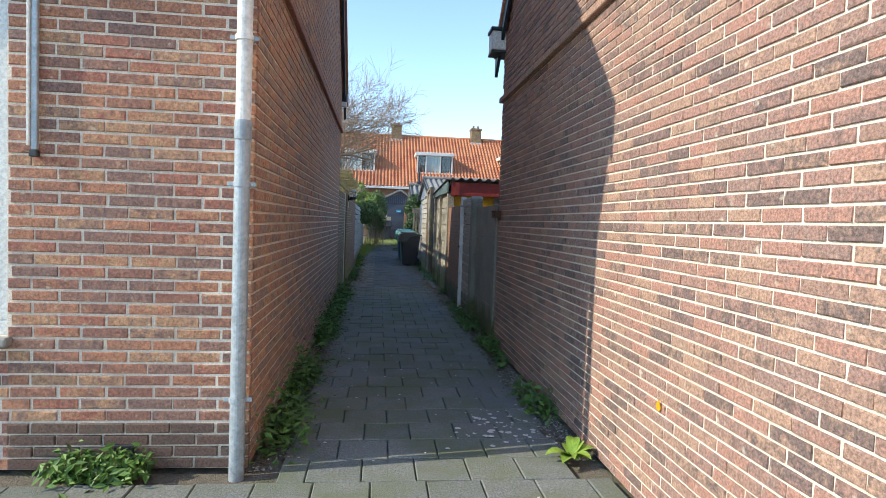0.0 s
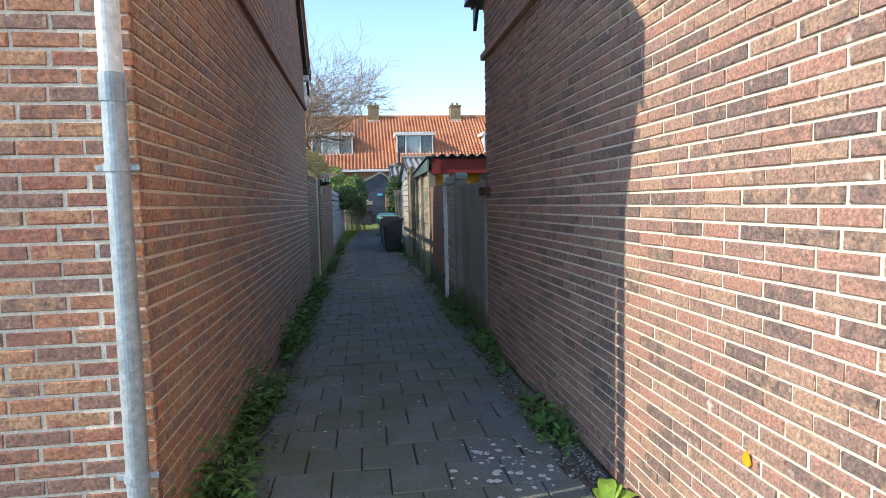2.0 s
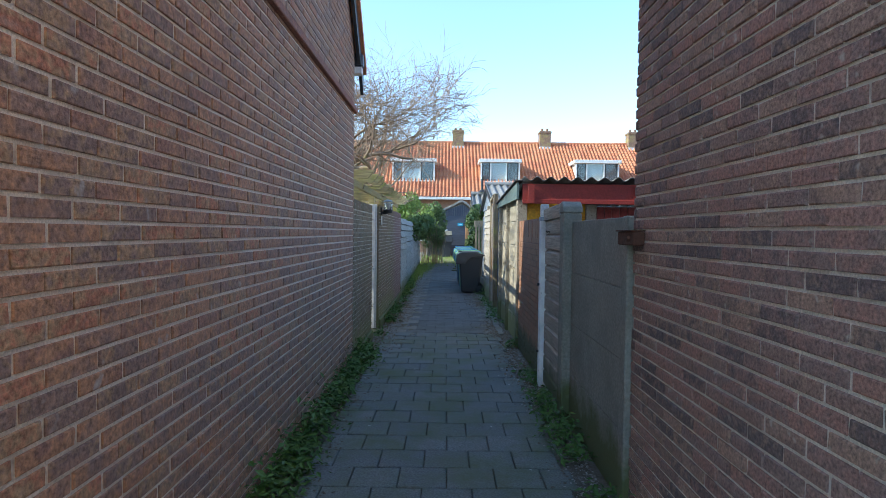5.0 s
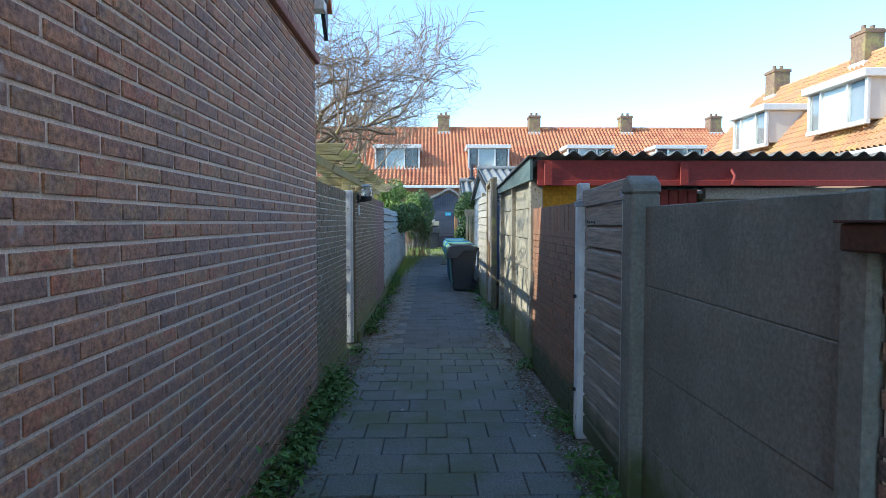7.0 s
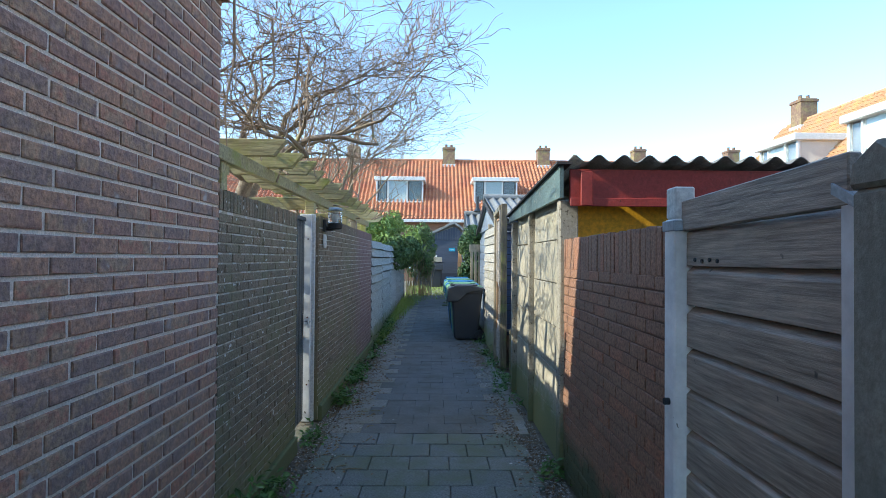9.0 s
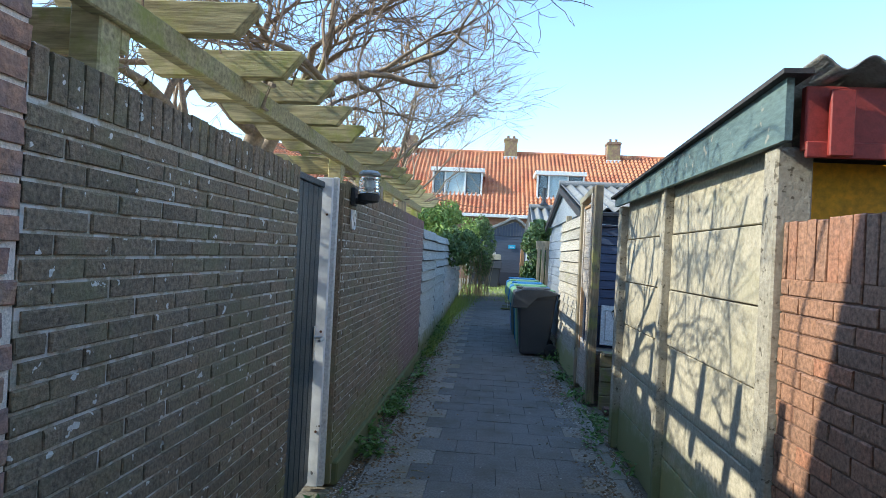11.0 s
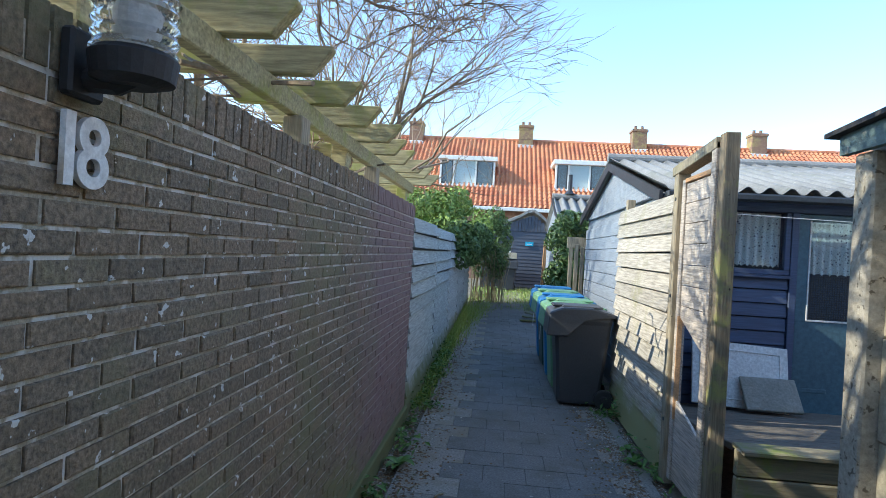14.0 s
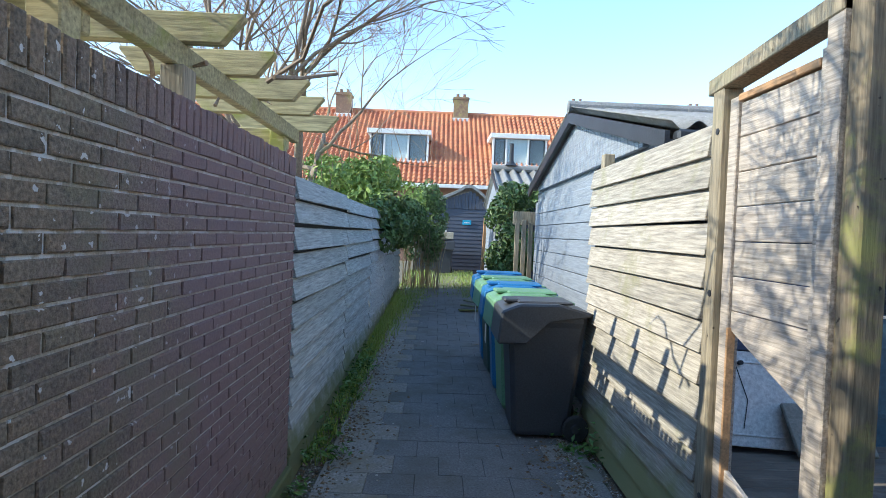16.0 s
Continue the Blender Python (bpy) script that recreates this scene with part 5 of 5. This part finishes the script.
def side_dormer(y0, y1, z0, z1):
    d = part("dormer", box(QX + 0.42, QX + 3.2, y0 + 0.06, y1 - 0.06, z0 + 0.02, z1 - 0.25, 0), m_render, side, "white dormer with cream sides")
    bx("dormer_roof", d, m_white, QX + 0.1, QX + 3.4, y0 - 0.1, y1 + 0.1, z1 - 0.248, z1, 0.02)
    w = y1 - y0
    for a, b in ((y0, y0 + 0.12), (y0 + w * 0.30, y0 + w * 0.30 + 0.09), (y0 + w * 0.75, y0 + w * 0.75 + 0.09), (y1 - 0.12, y1)):
        bx("window_frame", d, m_white, QX + 0.28, QX + 0.38, a, b, z0, z1 - 0.25, 0.008)
    bx("window_frame", d, m_white, QX + 0.24, QX + 0.40, y0, y1, z0 - 0.14, z0 - 0.002, 0.008)
    for a, b, mt in ((y0 + 0.12, y0 + w * 0.30, m_room), (y0 + w * 0.30 + 0.09, y0 + w * 0.75, m_blind), (y0 + w * 0.75 + 0.09, y1 - 0.12, m_room)):
        bx("backing", d, mt, QX + 0.40, QX + 0.415, a, b, z0, z1 - 0.25, 0)
        p = bx("pane", d, m_glass, QX + 0.33, QX + 0.336, a, b, z0, z1 - 0.25, 0)
        p.visible_shadow = False


side_dormer(28.0, 30.5, 4.65, 6.15)
side_dormer(22.7, 25.5, 4.65, 6.15)


# ---- trees ----
def bare_tree(at, height, seed, label, limbs, first, spread, gnarl=0.25, depth=6, r0=0.11, droop=0.0, edge=-1.1, limb=2.0):
    rng = random.Random(seed)
    t = thing("bare_tree", at, label, "tree")
    thick, thin = ([], []), ([], [])

    def seg(store, pts, radii, sides):
        v, f = store
        prev = None
        for p, r, d in zip(pts, radii, range(len(pts))):
            way = (pts[min(d + 1, len(pts) - 1)] - pts[max(d - 1, 0)]).normalized()
            a = way.orthogonal().normalized()
            c = way.cross(a)
            k = len(v)
            v.extend(tuple(p + (a * math.cos(2 * math.pi * s / sides) + c * math.sin(2 * math.pi * s / sides)) * r) for s in range(sides))
            if prev is not None:
                f.extend((prev + s, prev + (s + 1) % sides, k + (s + 1) % sides, k + s) for s in range(sides))
            prev = k

    def grow(p, way, length, r, lev):
        pts, radii = [p.copy()], [r]
        n = 5
        side = []
        for i in range(n):
            if p.x > edge and p.z < 2.5 + (p.x - edge) * 0.4:
                way = Vector((-abs(way.x) * 0.3, way.y, abs(way.z) + 0.35)).normalized()
            way = (way + Vector((rng.uniform(-1, 1), rng.uniform(-1, 1), rng.uniform(-0.8, 0.9) - droop)) * gnarl).normalized()
            p = p + way * length / n
            pts.append(p.copy())
            radii.append(r * (1 - 0.45 * (i + 1) / n))
            side.append((p.copy(), way.copy(), radii[-1]))
        seg(thick if lev < 3 else thin, pts, radii, 7 if lev < 2 else (5 if lev < 3 else 3))
        if lev >= depth:
            return
        for k in range(rng.choice((2, 2, 3)) if lev else limbs):
            q, w, rr = side[rng.choice((2, 3, 4))] if lev else side[-1 - (k % 2)]
            turn = Vector((rng.uniform(-1, 1), rng.uniform(-1, 1), rng.uniform(-0.55, 0.65)))
            if not lev:
                ang = 2 * math.pi * (k + rng.uniform(-0.2, 0.2)) / limbs
                turn = Vector((math.cos(ang), math.sin(ang), 0.1)) * spread
            nw = (w * 0.75 + turn * 0.8).normalized()
            grow(q, nw, (limb if not lev else length * rng.uniform(0.62, 0.9)), max(0.0042, rr * rng.uniform(0.62, 0.86)), lev + 1)
        if lev:
            grow(p, way, length * rng.uniform(0.65, 0.9), max(0.0042, radii[-1] * 0.9), lev + 1)

    grow(Vector(at), Vector((0.02, 0, 1)), first, r0, 0)
    data_part("trunk", thick[0], thick[1], m_bark, t, smooth=True)
    tagged(data_part("twig_crown", thin[0], thin[1], m_twig, t, "fine bare twigs"), kind="stuff")
    return t


bare_tree((-1.6, 22.2, 0), 6, 12, "bare grey tree with fine spreading twigs behind the fence", 7, 2.0, 0.75, 0.21, 6, 0.17, -0.04, -0.9, 1.75)
bare_tree((-2.1, 13.7, 0), 5, 6, "gnarled bare tree with contorted limbs over the pergola", 7, 2.5, 1.6, 0.44, 6, 0.14, 0.04, -1.05, 1.08)
bare_tree((22, 40, 0), 9, 9, "distant bare tree beyond the side row", 5, 3.2, 0.9, 0.2, 5, 0.16, 0.0, 50, 2.4)


# ---- foliage ----
def leaves(name, parent, mat, spots, size, seed, out=None, label=""):
    """Small folded leaves at the spots (point, facing)."""
    rng = random.Random(seed)
    v, f = [], []
    for p, d in spots:
        s = size * rng.uniform(0.6, 1.4)
        n = (Vector(d) + Vector((rng.uniform(-1, 1), rng.uniform(-1, 1), rng.uniform(-0.6, 1))) * 0.9).normalized()
        a = n.orthogonal().normalized()
        a = (Matrix.Rotation(rng.uniform(0, 6.28), 3, n) @ a)
        b = n.cross(a)
        p = Vector(p)
        k = len(v)
        v += [tuple(p - a * s), tuple(p + b * s * 0.45 + n * s * 0.18), tuple(p + a * s), tuple(p - b * s * 0.45 + n * s * 0.18)]
        f += [(k, k + 1, k + 2), (k, k + 2, k + 3)]
    return tagged(data_part(name, v, f, mat, parent, label), kind="stuff")


def clump(rng, centre, rad, count):
    out = []
    for _ in range(count):
        d = Vector((rng.gauss(0, 1), rng.gauss(0, 1), rng.gauss(0, 1))).normalized()
        r = rng.uniform(0.55, 1.0) ** 0.6
        out.append((Vector(centre) + Vector((d.x * rad[0], d.y * rad[1], d.z * rad[2])) * r, d))
    return out


rng = random.Random(21)
bush = thing("bush", (-0.7, 25.5, 0.2), "sunlit evergreen bush with ivy spilling over the fence", "bush")
sp = []
for _ in range(46):
    y = rng.uniform(22.6, 27.6)
    f = (y - 22.6) / 5
    x = rng.uniform(-2.1, -0.85 + 0.75 * f)
    z = rng.uniform(1.75, 2.25 + 0.55 * math.sin(math.pi * min(1, f * 1.1)))
    sp += clump(rng, (x, y, z), (rng.uniform(0.25, 0.42), 0.4, rng.uniform(0.2, 0.38)), 330)
leaves("crown", bush, m_leaf, sp, 0.05, 1)
sp = []
for _ in range(30):
    y = rng.uniform(22.0, 27.7)
    f = (y - 22) / 5.7
    sp += clump(rng, (rng.uniform(-0.75, -0.45 + 0.35 * f), y, rng.uniform(1.45, 2.0)), (0.2, 0.3, 0.27), 260)
for _ in range(14):
    sp += clump(rng, (rng.uniform(-0.5, 0.25), rng.uniform(27.4, 28.4), rng.uniform(0.7, 2.5)), (0.24, 0.3, 0.33), 240)
leaves("ivy", bush, m_ivy, sp, 0.05, 2)
bm = bmesh.new()
for _ in range(60):
    x, y = rng.uniform(-0.65, 0.25), rng.uniform(27.3, 28.2)
    tube([(x, y, 0.2), (x + rng.uniform(-0.1, 0.1), y, 0.9), (x + rng.uniform(-0.25, 0.25), y + rng.uniform(-0.2, 0.2), rng.uniform(1.3, 1.9))], [0.012, 0.009, 0.004], 4, bm)
for _ in range(14):
    x, y = rng.uniform(-1.9, -0.8), rng.uniform(22.8, 25)
    tube([(x, y, 1.5), (x + rng.uniform(-0.1, 0.1), y, 2.6), (x + rng.uniform(-0.3, 0.3), y, rng.uniform(3.0, 3.9))], [0.014, 0.01, 0.003], 4, bm)
tagged(part("stem_mass", bm, m_dry, bush, "bare dry stems"), kind="stuff")
ivy = thing("ivy", (1.5, 24.5, 0.1), "ivy climbing thickly over the far shed wall", "ivy")
sp = []
for _ in range(34):
    z = rng.uniform(0.5, 2.35)
    sp += clump(rng, (rng.uniform(1.25, 1.45 + 0.25 * z), rng.uniform(24.0, 25.4), z), (0.22, 0.3, 0.25), 230)
leaves("leaf_mass", ivy, m_ivy, sp, 0.055, 3)

weeds = thing("weeds", (0, 10, 0), "low green weeds growing along the wall feet", "weeds", kind="stuff")
sp = []
for _ in range(400):
    left = rng.random() < 0.66
    y = rng.uniform(3.4, 21) if rng.random() < 0.55 else rng.uniform(3.6, 10.8)
    dens = noise.noise(Vector((y * 0.9, 3.0 if left else 9.0, 0)))
    if dens < -0.12:
        continue
    x = LX + abs(rng.gauss(0.03, 0.09)) if left else RX - 0.02 - abs(rng.gauss(0.02, 0.07))
    h = rng.uniform(0.03, 0.11) * (1.25 if left and y < 10.6 else 0.8)
    for _k in range(34):
        sp.append(((x + rng.gauss(0, 0.06), y + rng.gauss(0, 0.09), abs(rng.gauss(0, h)) + 0.005 + ground_z(y)), (0, 0, 1)))
for _ in range(1500):
    sp.append(((rng.uniform(-1.62, -1.25) + rng.gauss(0, 0.05), FY - 0.04 - abs(rng.gauss(0, 0.07)), abs(rng.gauss(0, 0.05))), (0, -0.3, 1)))
leaves("leaf_tufts", weeds, m_weed, sp, 0.028, 5)

grass = thing("grass", (0, 27, 0.2), "rough grass at the alley end and fence foot", "grass", kind="stuff")
v, f = [], []
for _ in range(14000):
    y = rng.uniform(17.6, 32)
    if y < 26:
        x = LX + abs(rng.gauss(0, 0.10 + 0.035 * max(0, y - 21)))
        if rng.random() < (26 - y) / 10:
            continue
    else:
        x = rng.uniform(-0.68, 1.3)
        if -0.05 < x < 0.75 and rng.random() < (0.8 if y < 27.5 else 0.45):
            continue
    h, a, w = rng.uniform(0.04, 0.13), rng.uniform(0, 6.28), 0.006
    z = ground_z(y) - 0.01
    k = len(v)
    v += [(x - w * math.cos(a), y - w * math.sin(a), z), (x + w * math.cos(a), y + w * math.sin(a), z), (x + rng.uniform(-0.05, 0.05), y + rng.uniform(-0.05, 0.05), z + h)]
    f.append((k, k + 1, k + 2))
tagged(data_part("blades", v, f, m_grass, grass), kind="stuff")


def broad_plant(x, y, size, count, mat, seed, label):
    rng = random.Random(seed)
    t = thing("broadleaf_plant", (x, y, 0), label, "plant", "plants at the wall foot")
    for _ in range(count):
        a, L, up = rng.uniform(0, 6.28), size * rng.uniform(0.6, 1.1), rng.uniform(0.4, 1.1)
        d, s = Vector((math.cos(a), math.sin(a), 0)), Vector((-math.sin(a), math.cos(a), 0))
        bm = bmesh.new()
        rows = []
        for i in range(6):
            u = i / 5
            c = Vector((x, y, 0)) + d * L * u * 0.85 + Vector((0, 0, L * (up * u - 0.75 * up * u * u) + 0.01))
            w = L * 0.20 * math.sin(math.pi * (0.08 + 0.90 * u))
            rows.append([bm.verts.new(c - s * w + Vector((0, 0, w * 0.35))), bm.verts.new(c), bm.verts.new(c + s * w + Vector((0, 0, w * 0.35)))])
        for p, q in zip(rows, rows[1:]):
            for k in (0, 1):
                bm.faces.new((p[k], p[k + 1], q[k + 1], q[k]))
        part("leaf", bm, mat, t, smooth=True)


broad_plant(1.20, 3.36, 0.20, 15, m_bright_leaf, 1, "bright green broad-leaved plant in the sun")
for i, (x, y, s) in enumerate(((1.20, 4.35, 0.17), (1.26, 4.75, 0.15), (1.22, 5.5, 0.12), (-0.56, 4.3, 0.16), (-0.58, 5.2, 0.15), (-0.57, 6.3, 0.13), (-0.55, 7.6, 0.14), (-0.57, 9.2, 0.15), (-0.55, 9.9, 0.15), (-0.52, 16.1, 0.17), (-0.5, 14.6, 0.11), (1.22, 16.6, 0.13), (1.24, 16.9, 0.10))):
    broad_plant(x, y, s, 11, m_weed, 10 + i, "dark green weed rosette at the wall foot")

vine = thing("vine", (-0.8, 11, 2.2), "dry hanging vine stems trailing onto the pergola", "vine")
rng = random.Random(6)
for k in range(5):
    x, y = -0.85 + 0.10 * k, 10.75 + 0.35 * k
    pts = [(x - 0.25, y, 3.4 - 0.1 * k), (x + 0.05, y + 0.05, 3.15), (x + 0.06, y + 0.1, 2.8), (x - 0.05, y + 0.1, 2.5), (x - 0.03, y + 0.12, 2.2)]
    part("stem", tube([Vector(p) + Vector((rng.uniform(-0.05, 0.05), rng.uniform(-0.1, 0.1), 0)) for p in pts], [0.008, 0.009, 0.008, 0.006, 0.004], 5), m_twig, vine)
for k in range(16):
    x, y = rng.uniform(-1.3, -0.5), rng.uniform(11, 16.8)
    pts = [Vector((x, y, 2.14))]
    for s in range(4):
        pts.append(pts[-1] + Vector((rng.uniform(-0.22, 0.2), rng.uniform(-0.25, 0.25), rng.uniform(-0.04, 0.16))))
    part("stem", tube(pts, [0.011, 0.009, 0.008, 0.006, 0.003], 5), m_bark, vine)

# ---- gravel, litter and paving ----
def chips(name, label, mat, count, seed, ranges, size):
    rng = random.Random(seed)
    t = thing(name, (0, 10, 0), label, name.replace("_", " "), kind="stuff")
    v, f = [], []
    for _ in range(count):
        wall, spread, y0, y1 = ranges[rng.randrange(len(ranges))]
        y = rng.uniform(y0, y1)
        x = wall + (abs(rng.gauss(0, spread)) + 0.01) * (1 if wall < 0 else -1)
        if not -0.67 < x < 1.36:
            continue
        z, s = ground_z(y) - (0.002 if -0.5 < x < 1.2 else 0.03), size * rng.uniform(0.5, 1.5)
        k = len(v)
        a = rng.uniform(0, 6.28)
        for i in range(4):
            v.append((x + s * math.cos(a + i * 1.57) * rng.uniform(0.6, 1.2), y + s * math.sin(a + i * 1.57) * rng.uniform(0.6, 1.2), z + rng.uniform(0, 0.3) * s))
        v.append((x, y, z + s * rng.uniform(0.5, 0.9)))
        f += [(k + i, k + (i + 1) % 4, k + 4) for i in range(4)]
    tagged(data_part("pieces", v, f, mat, t), kind="stuff")


chips("gravel", "grey gravel chips along the paving edge", m_pebble, 16000, 1, [(RX, 0.10, 3.4, 9), (RX, 0.12, 8.5, 18.3), (LX, 0.10, 3.3, 17.3), (RX, 0.16, 14, 18.3), (RX, 0.14, 9, 14), (LX, 0.18, 11, 22)], 0.009)
chips("dirt_clods", "dark dirt and crumbs swept along the wall feet", m_soil, 12000, 3, [(RX, 0.13, 3.4, 18.3), (LX, 0.14, 3.4, 10.4), (LX, 0.17, 10.4, 22), (RX, 0.2, 12, 18)], 0.011)
chips("leaf_litter", "dry brown leaf litter at the wall foot", m_litter, 5200, 2, [(RX, 0.14, 9.5, 14), (LX, 0.2, 11, 18.5), (LX, 0.22, 13, 16.5), (RX, 0.2, 15.6, 18.2), (LX, 0.2, 18, 22)], 0.013)
droppings = thing("paint_spots", (0.8, 4, 0), "small white spots scattered on the grey pavers", "spots", kind="stuff")
v, f = [], []
rng = random.Random(41)
for _ in range(95):
    near = rng.random() < 0.6
    x = rng.gauss(0.86, 0.14) if near else rng.uniform(-0.3, 1.12)
    y = rng.gauss(3.95, 0.22) if near else rng.uniform(3.35, 6.0)
    if not -0.4 < x < 1.15:
        continue
    s = rng.uniform(0.006, 0.026 if near else 0.012)
    k, m = len(v), 9
    v += [(x + s * math.cos(6.283 * i / m) * rng.uniform(0.6, 1.2), y + s * math.sin(6.283 * i / m) * rng.uniform(0.6, 1.2), 0.0065) for i in range(m)] + [(x, y, 0.0085)]
    f += [(k + i, k + (i + 1) % m, k + m) for i in range(m)]
tagged(data_part("spatter", v, f, m_white, droppings), kind="stuff")
sticks = thing("fallen_twigs", (-0.4, 16, 0), "dry fallen twigs scattered on the path", "twigs", kind="stuff")
bm = bmesh.new()
rng = random.Random(77)
for _ in range(70):
    x, y, a, L = rng.choice((rng.uniform(-0.6, -0.1), rng.uniform(0.85, 1.3))), rng.uniform(11, 22), rng.uniform(0, 6.28), rng.uniform(0.05, 0.22)
    z = ground_z(y) + 0.008
    tube([(x, y, z), (x + L * 0.5 * math.cos(a), y + L * 0.5 * math.sin(a), z + 0.012), (x + L * math.cos(a + 0.3), y + L * math.sin(a + 0.3), z)], [0.004, 0.0035, 0.002], 4, bm)
part("debris", bm, m_dry, sticks)
brick_bit = thing("loose_brick", (1.52, 15.15, 0), "broken loose brick by the garden step", "brick")
bx("brick", brick_bit, m_plinth, 1.48, 1.68, 15.10, 15.2, -0.02, 0.045, 0.008)

pav = thing("pavement", (0, 10, 0), "grey square concrete pavers laid in broken bond", "pavement", kind="structure")
rng = random.Random(14)
verts, faces, single = [], [], 0
pale, worn = ([], []), ([], [])
r = 0
y = -3.2
P = 0.30
while y < 27.6:
    wide = y + P < 3.28
    xa, xb = (-4.5, 1.34) if wide else (-0.50, 1.20) if y < 12.4 else (-0.52, 1.30)
    x = xa - (0.15 if r % 2 and y > 3.0 else 0)
    while x < xb - 0.02:
        gap = 0.003 if y < 12.4 else 0.0006
        a, b = max(x, xa) + gap, min(x + P, xb) - gap
        if b - a > 0.05:
            dz, t1, t2 = rng.uniform(-0.004, 0.003), rng.uniform(-0.003, 0.003), rng.uniform(-0.003, 0.003)
            if y > 12.4:
                dz, t1, t2 = dz * 0.6, t1 * 0.35, t2 * 0.35
            z = ground_z(y + 0.15) + dz
            c = 0.006 if y < 12.4 else 0.0015
            gz = ground_z(y + P) - ground_z(y)
            q = [(a, y + gap), (b, y + gap), (b, y + P - gap), (a, y + P - gap)]
            inn = [(a + c, y + gap + c), (b - c, y + gap + c), (b - c, y + P - gap - c), (a + c, y + P - gap - c)]
            til = [-t1 - t2 - gz / 2, t1 - t2 - gz / 2, t1 + t2 + gz / 2, -t1 + t2 + gz / 2]
            vs = [(u, w, z + h) for (u, w), h in zip(inn, til)] + [(u, w, z - 0.006 + h) for (u, w), h in zip(q, til)] + [(u, w, z - 0.05) for u, w in q]
            if 2.6 < y < 12.4 and single < 300:
                data_part("paver", vs, BRICK_FACES, m_paver, pav)
                single += 1
            else:
                edge = y > 12.4 and (a < -0.3 or a > 0.9)
                pv, pf_ = pale if edge else worn if y > 12.4 else (verts, faces)
                k = len(pv)
                pv += vs
                pf_ += [tuple(i + k for i in fc) for fc in BRICK_FACES]
        x += P
    y += P
    r += 1
tagged(data_part("pavers_beyond", verts, faces, m_paver, pav), kind="stuff")
tagged(data_part("worn_pavers_beyond", worn[0], worn[1], m_paver_dark, pav, "dark worn pavers"), kind="stuff")
tagged(data_part("edge_pavers_beyond", pale[0], pale[1], m_paver_pale, pav, "dusty pale edge pavers"), kind="stuff")

# ---- brickwork ----
slope = lambda y0, y1, e: (lambda u, z: z < e + min(u - y0, y1 - u) * 1.1 - 0.04)
brickwork(lg, lambda u, o, z: (LX + o, u, z), FY - 0.006, BY, 0.0, 6.2, m_brick_g, slope(FY, BY, EAVE), (3.2, 5.6, 0.9, 1.9), seed=1)
brickwork(lf2, lambda u, o, z: (u, FY - o, z), -1.92, LX + 0.006, 0.26, EAVE, m_brick_a, None, (-1.92, -0.6, 0.4, 2.2), seed=2)
brickwork(lf2, lambda u, o, z: (u, FY - o, z), -1.92, LX + 0.004, 0.0, 0.258, m_plinth, None, (-1.92, -0.6, 0, 0.3), seed=3, out=0.012)
brickwork(lf2, lambda u, o, z: (u, FY - o, z), -3.5, -1.92, 0.0, 0.70, m_brick_a, None, None, seed=4)
brickwork(rg, lambda u, o, z: (RX - o, u, z), -1.0, RB + 0.006, 0.0, 4.6, m_brick_b, slope(-2.62, RB, REAVE), (1.6, 4.2, 0.9, 2.0), seed=5, course=0.0575, pitch=0.205, joint=0.0115)
brickwork(bwm, lambda u, o, z: (RX - o, u, z), 9.445, 11.415, 0.0, 1.69, m_brick_p, None, (9.4, 11.6, 0.6, 1.8), seed=6, soldier=0.215, pitch=0.215, joint=0.008, out=0.004)
brickwork(gw1, lambda u, o, z: (LX + o, u, z), 10.225, 11.925, 0.12, 1.90, m_brick_c, None, (10.4, 12, 0.8, 2), seed=7, soldier=0.115, pitch=0.195, course=0.0535, joint=0.0095)
brickwork(gw2, lambda u, o, z: (LX + o, u, z), 12.815, 17.265, 0.12, 1.95, m_brick_c, None, (12.8, 15.3, 1.0, 2), seed=8, soldier=0.115, pitch=0.195, course=0.0535, joint=0.0095)
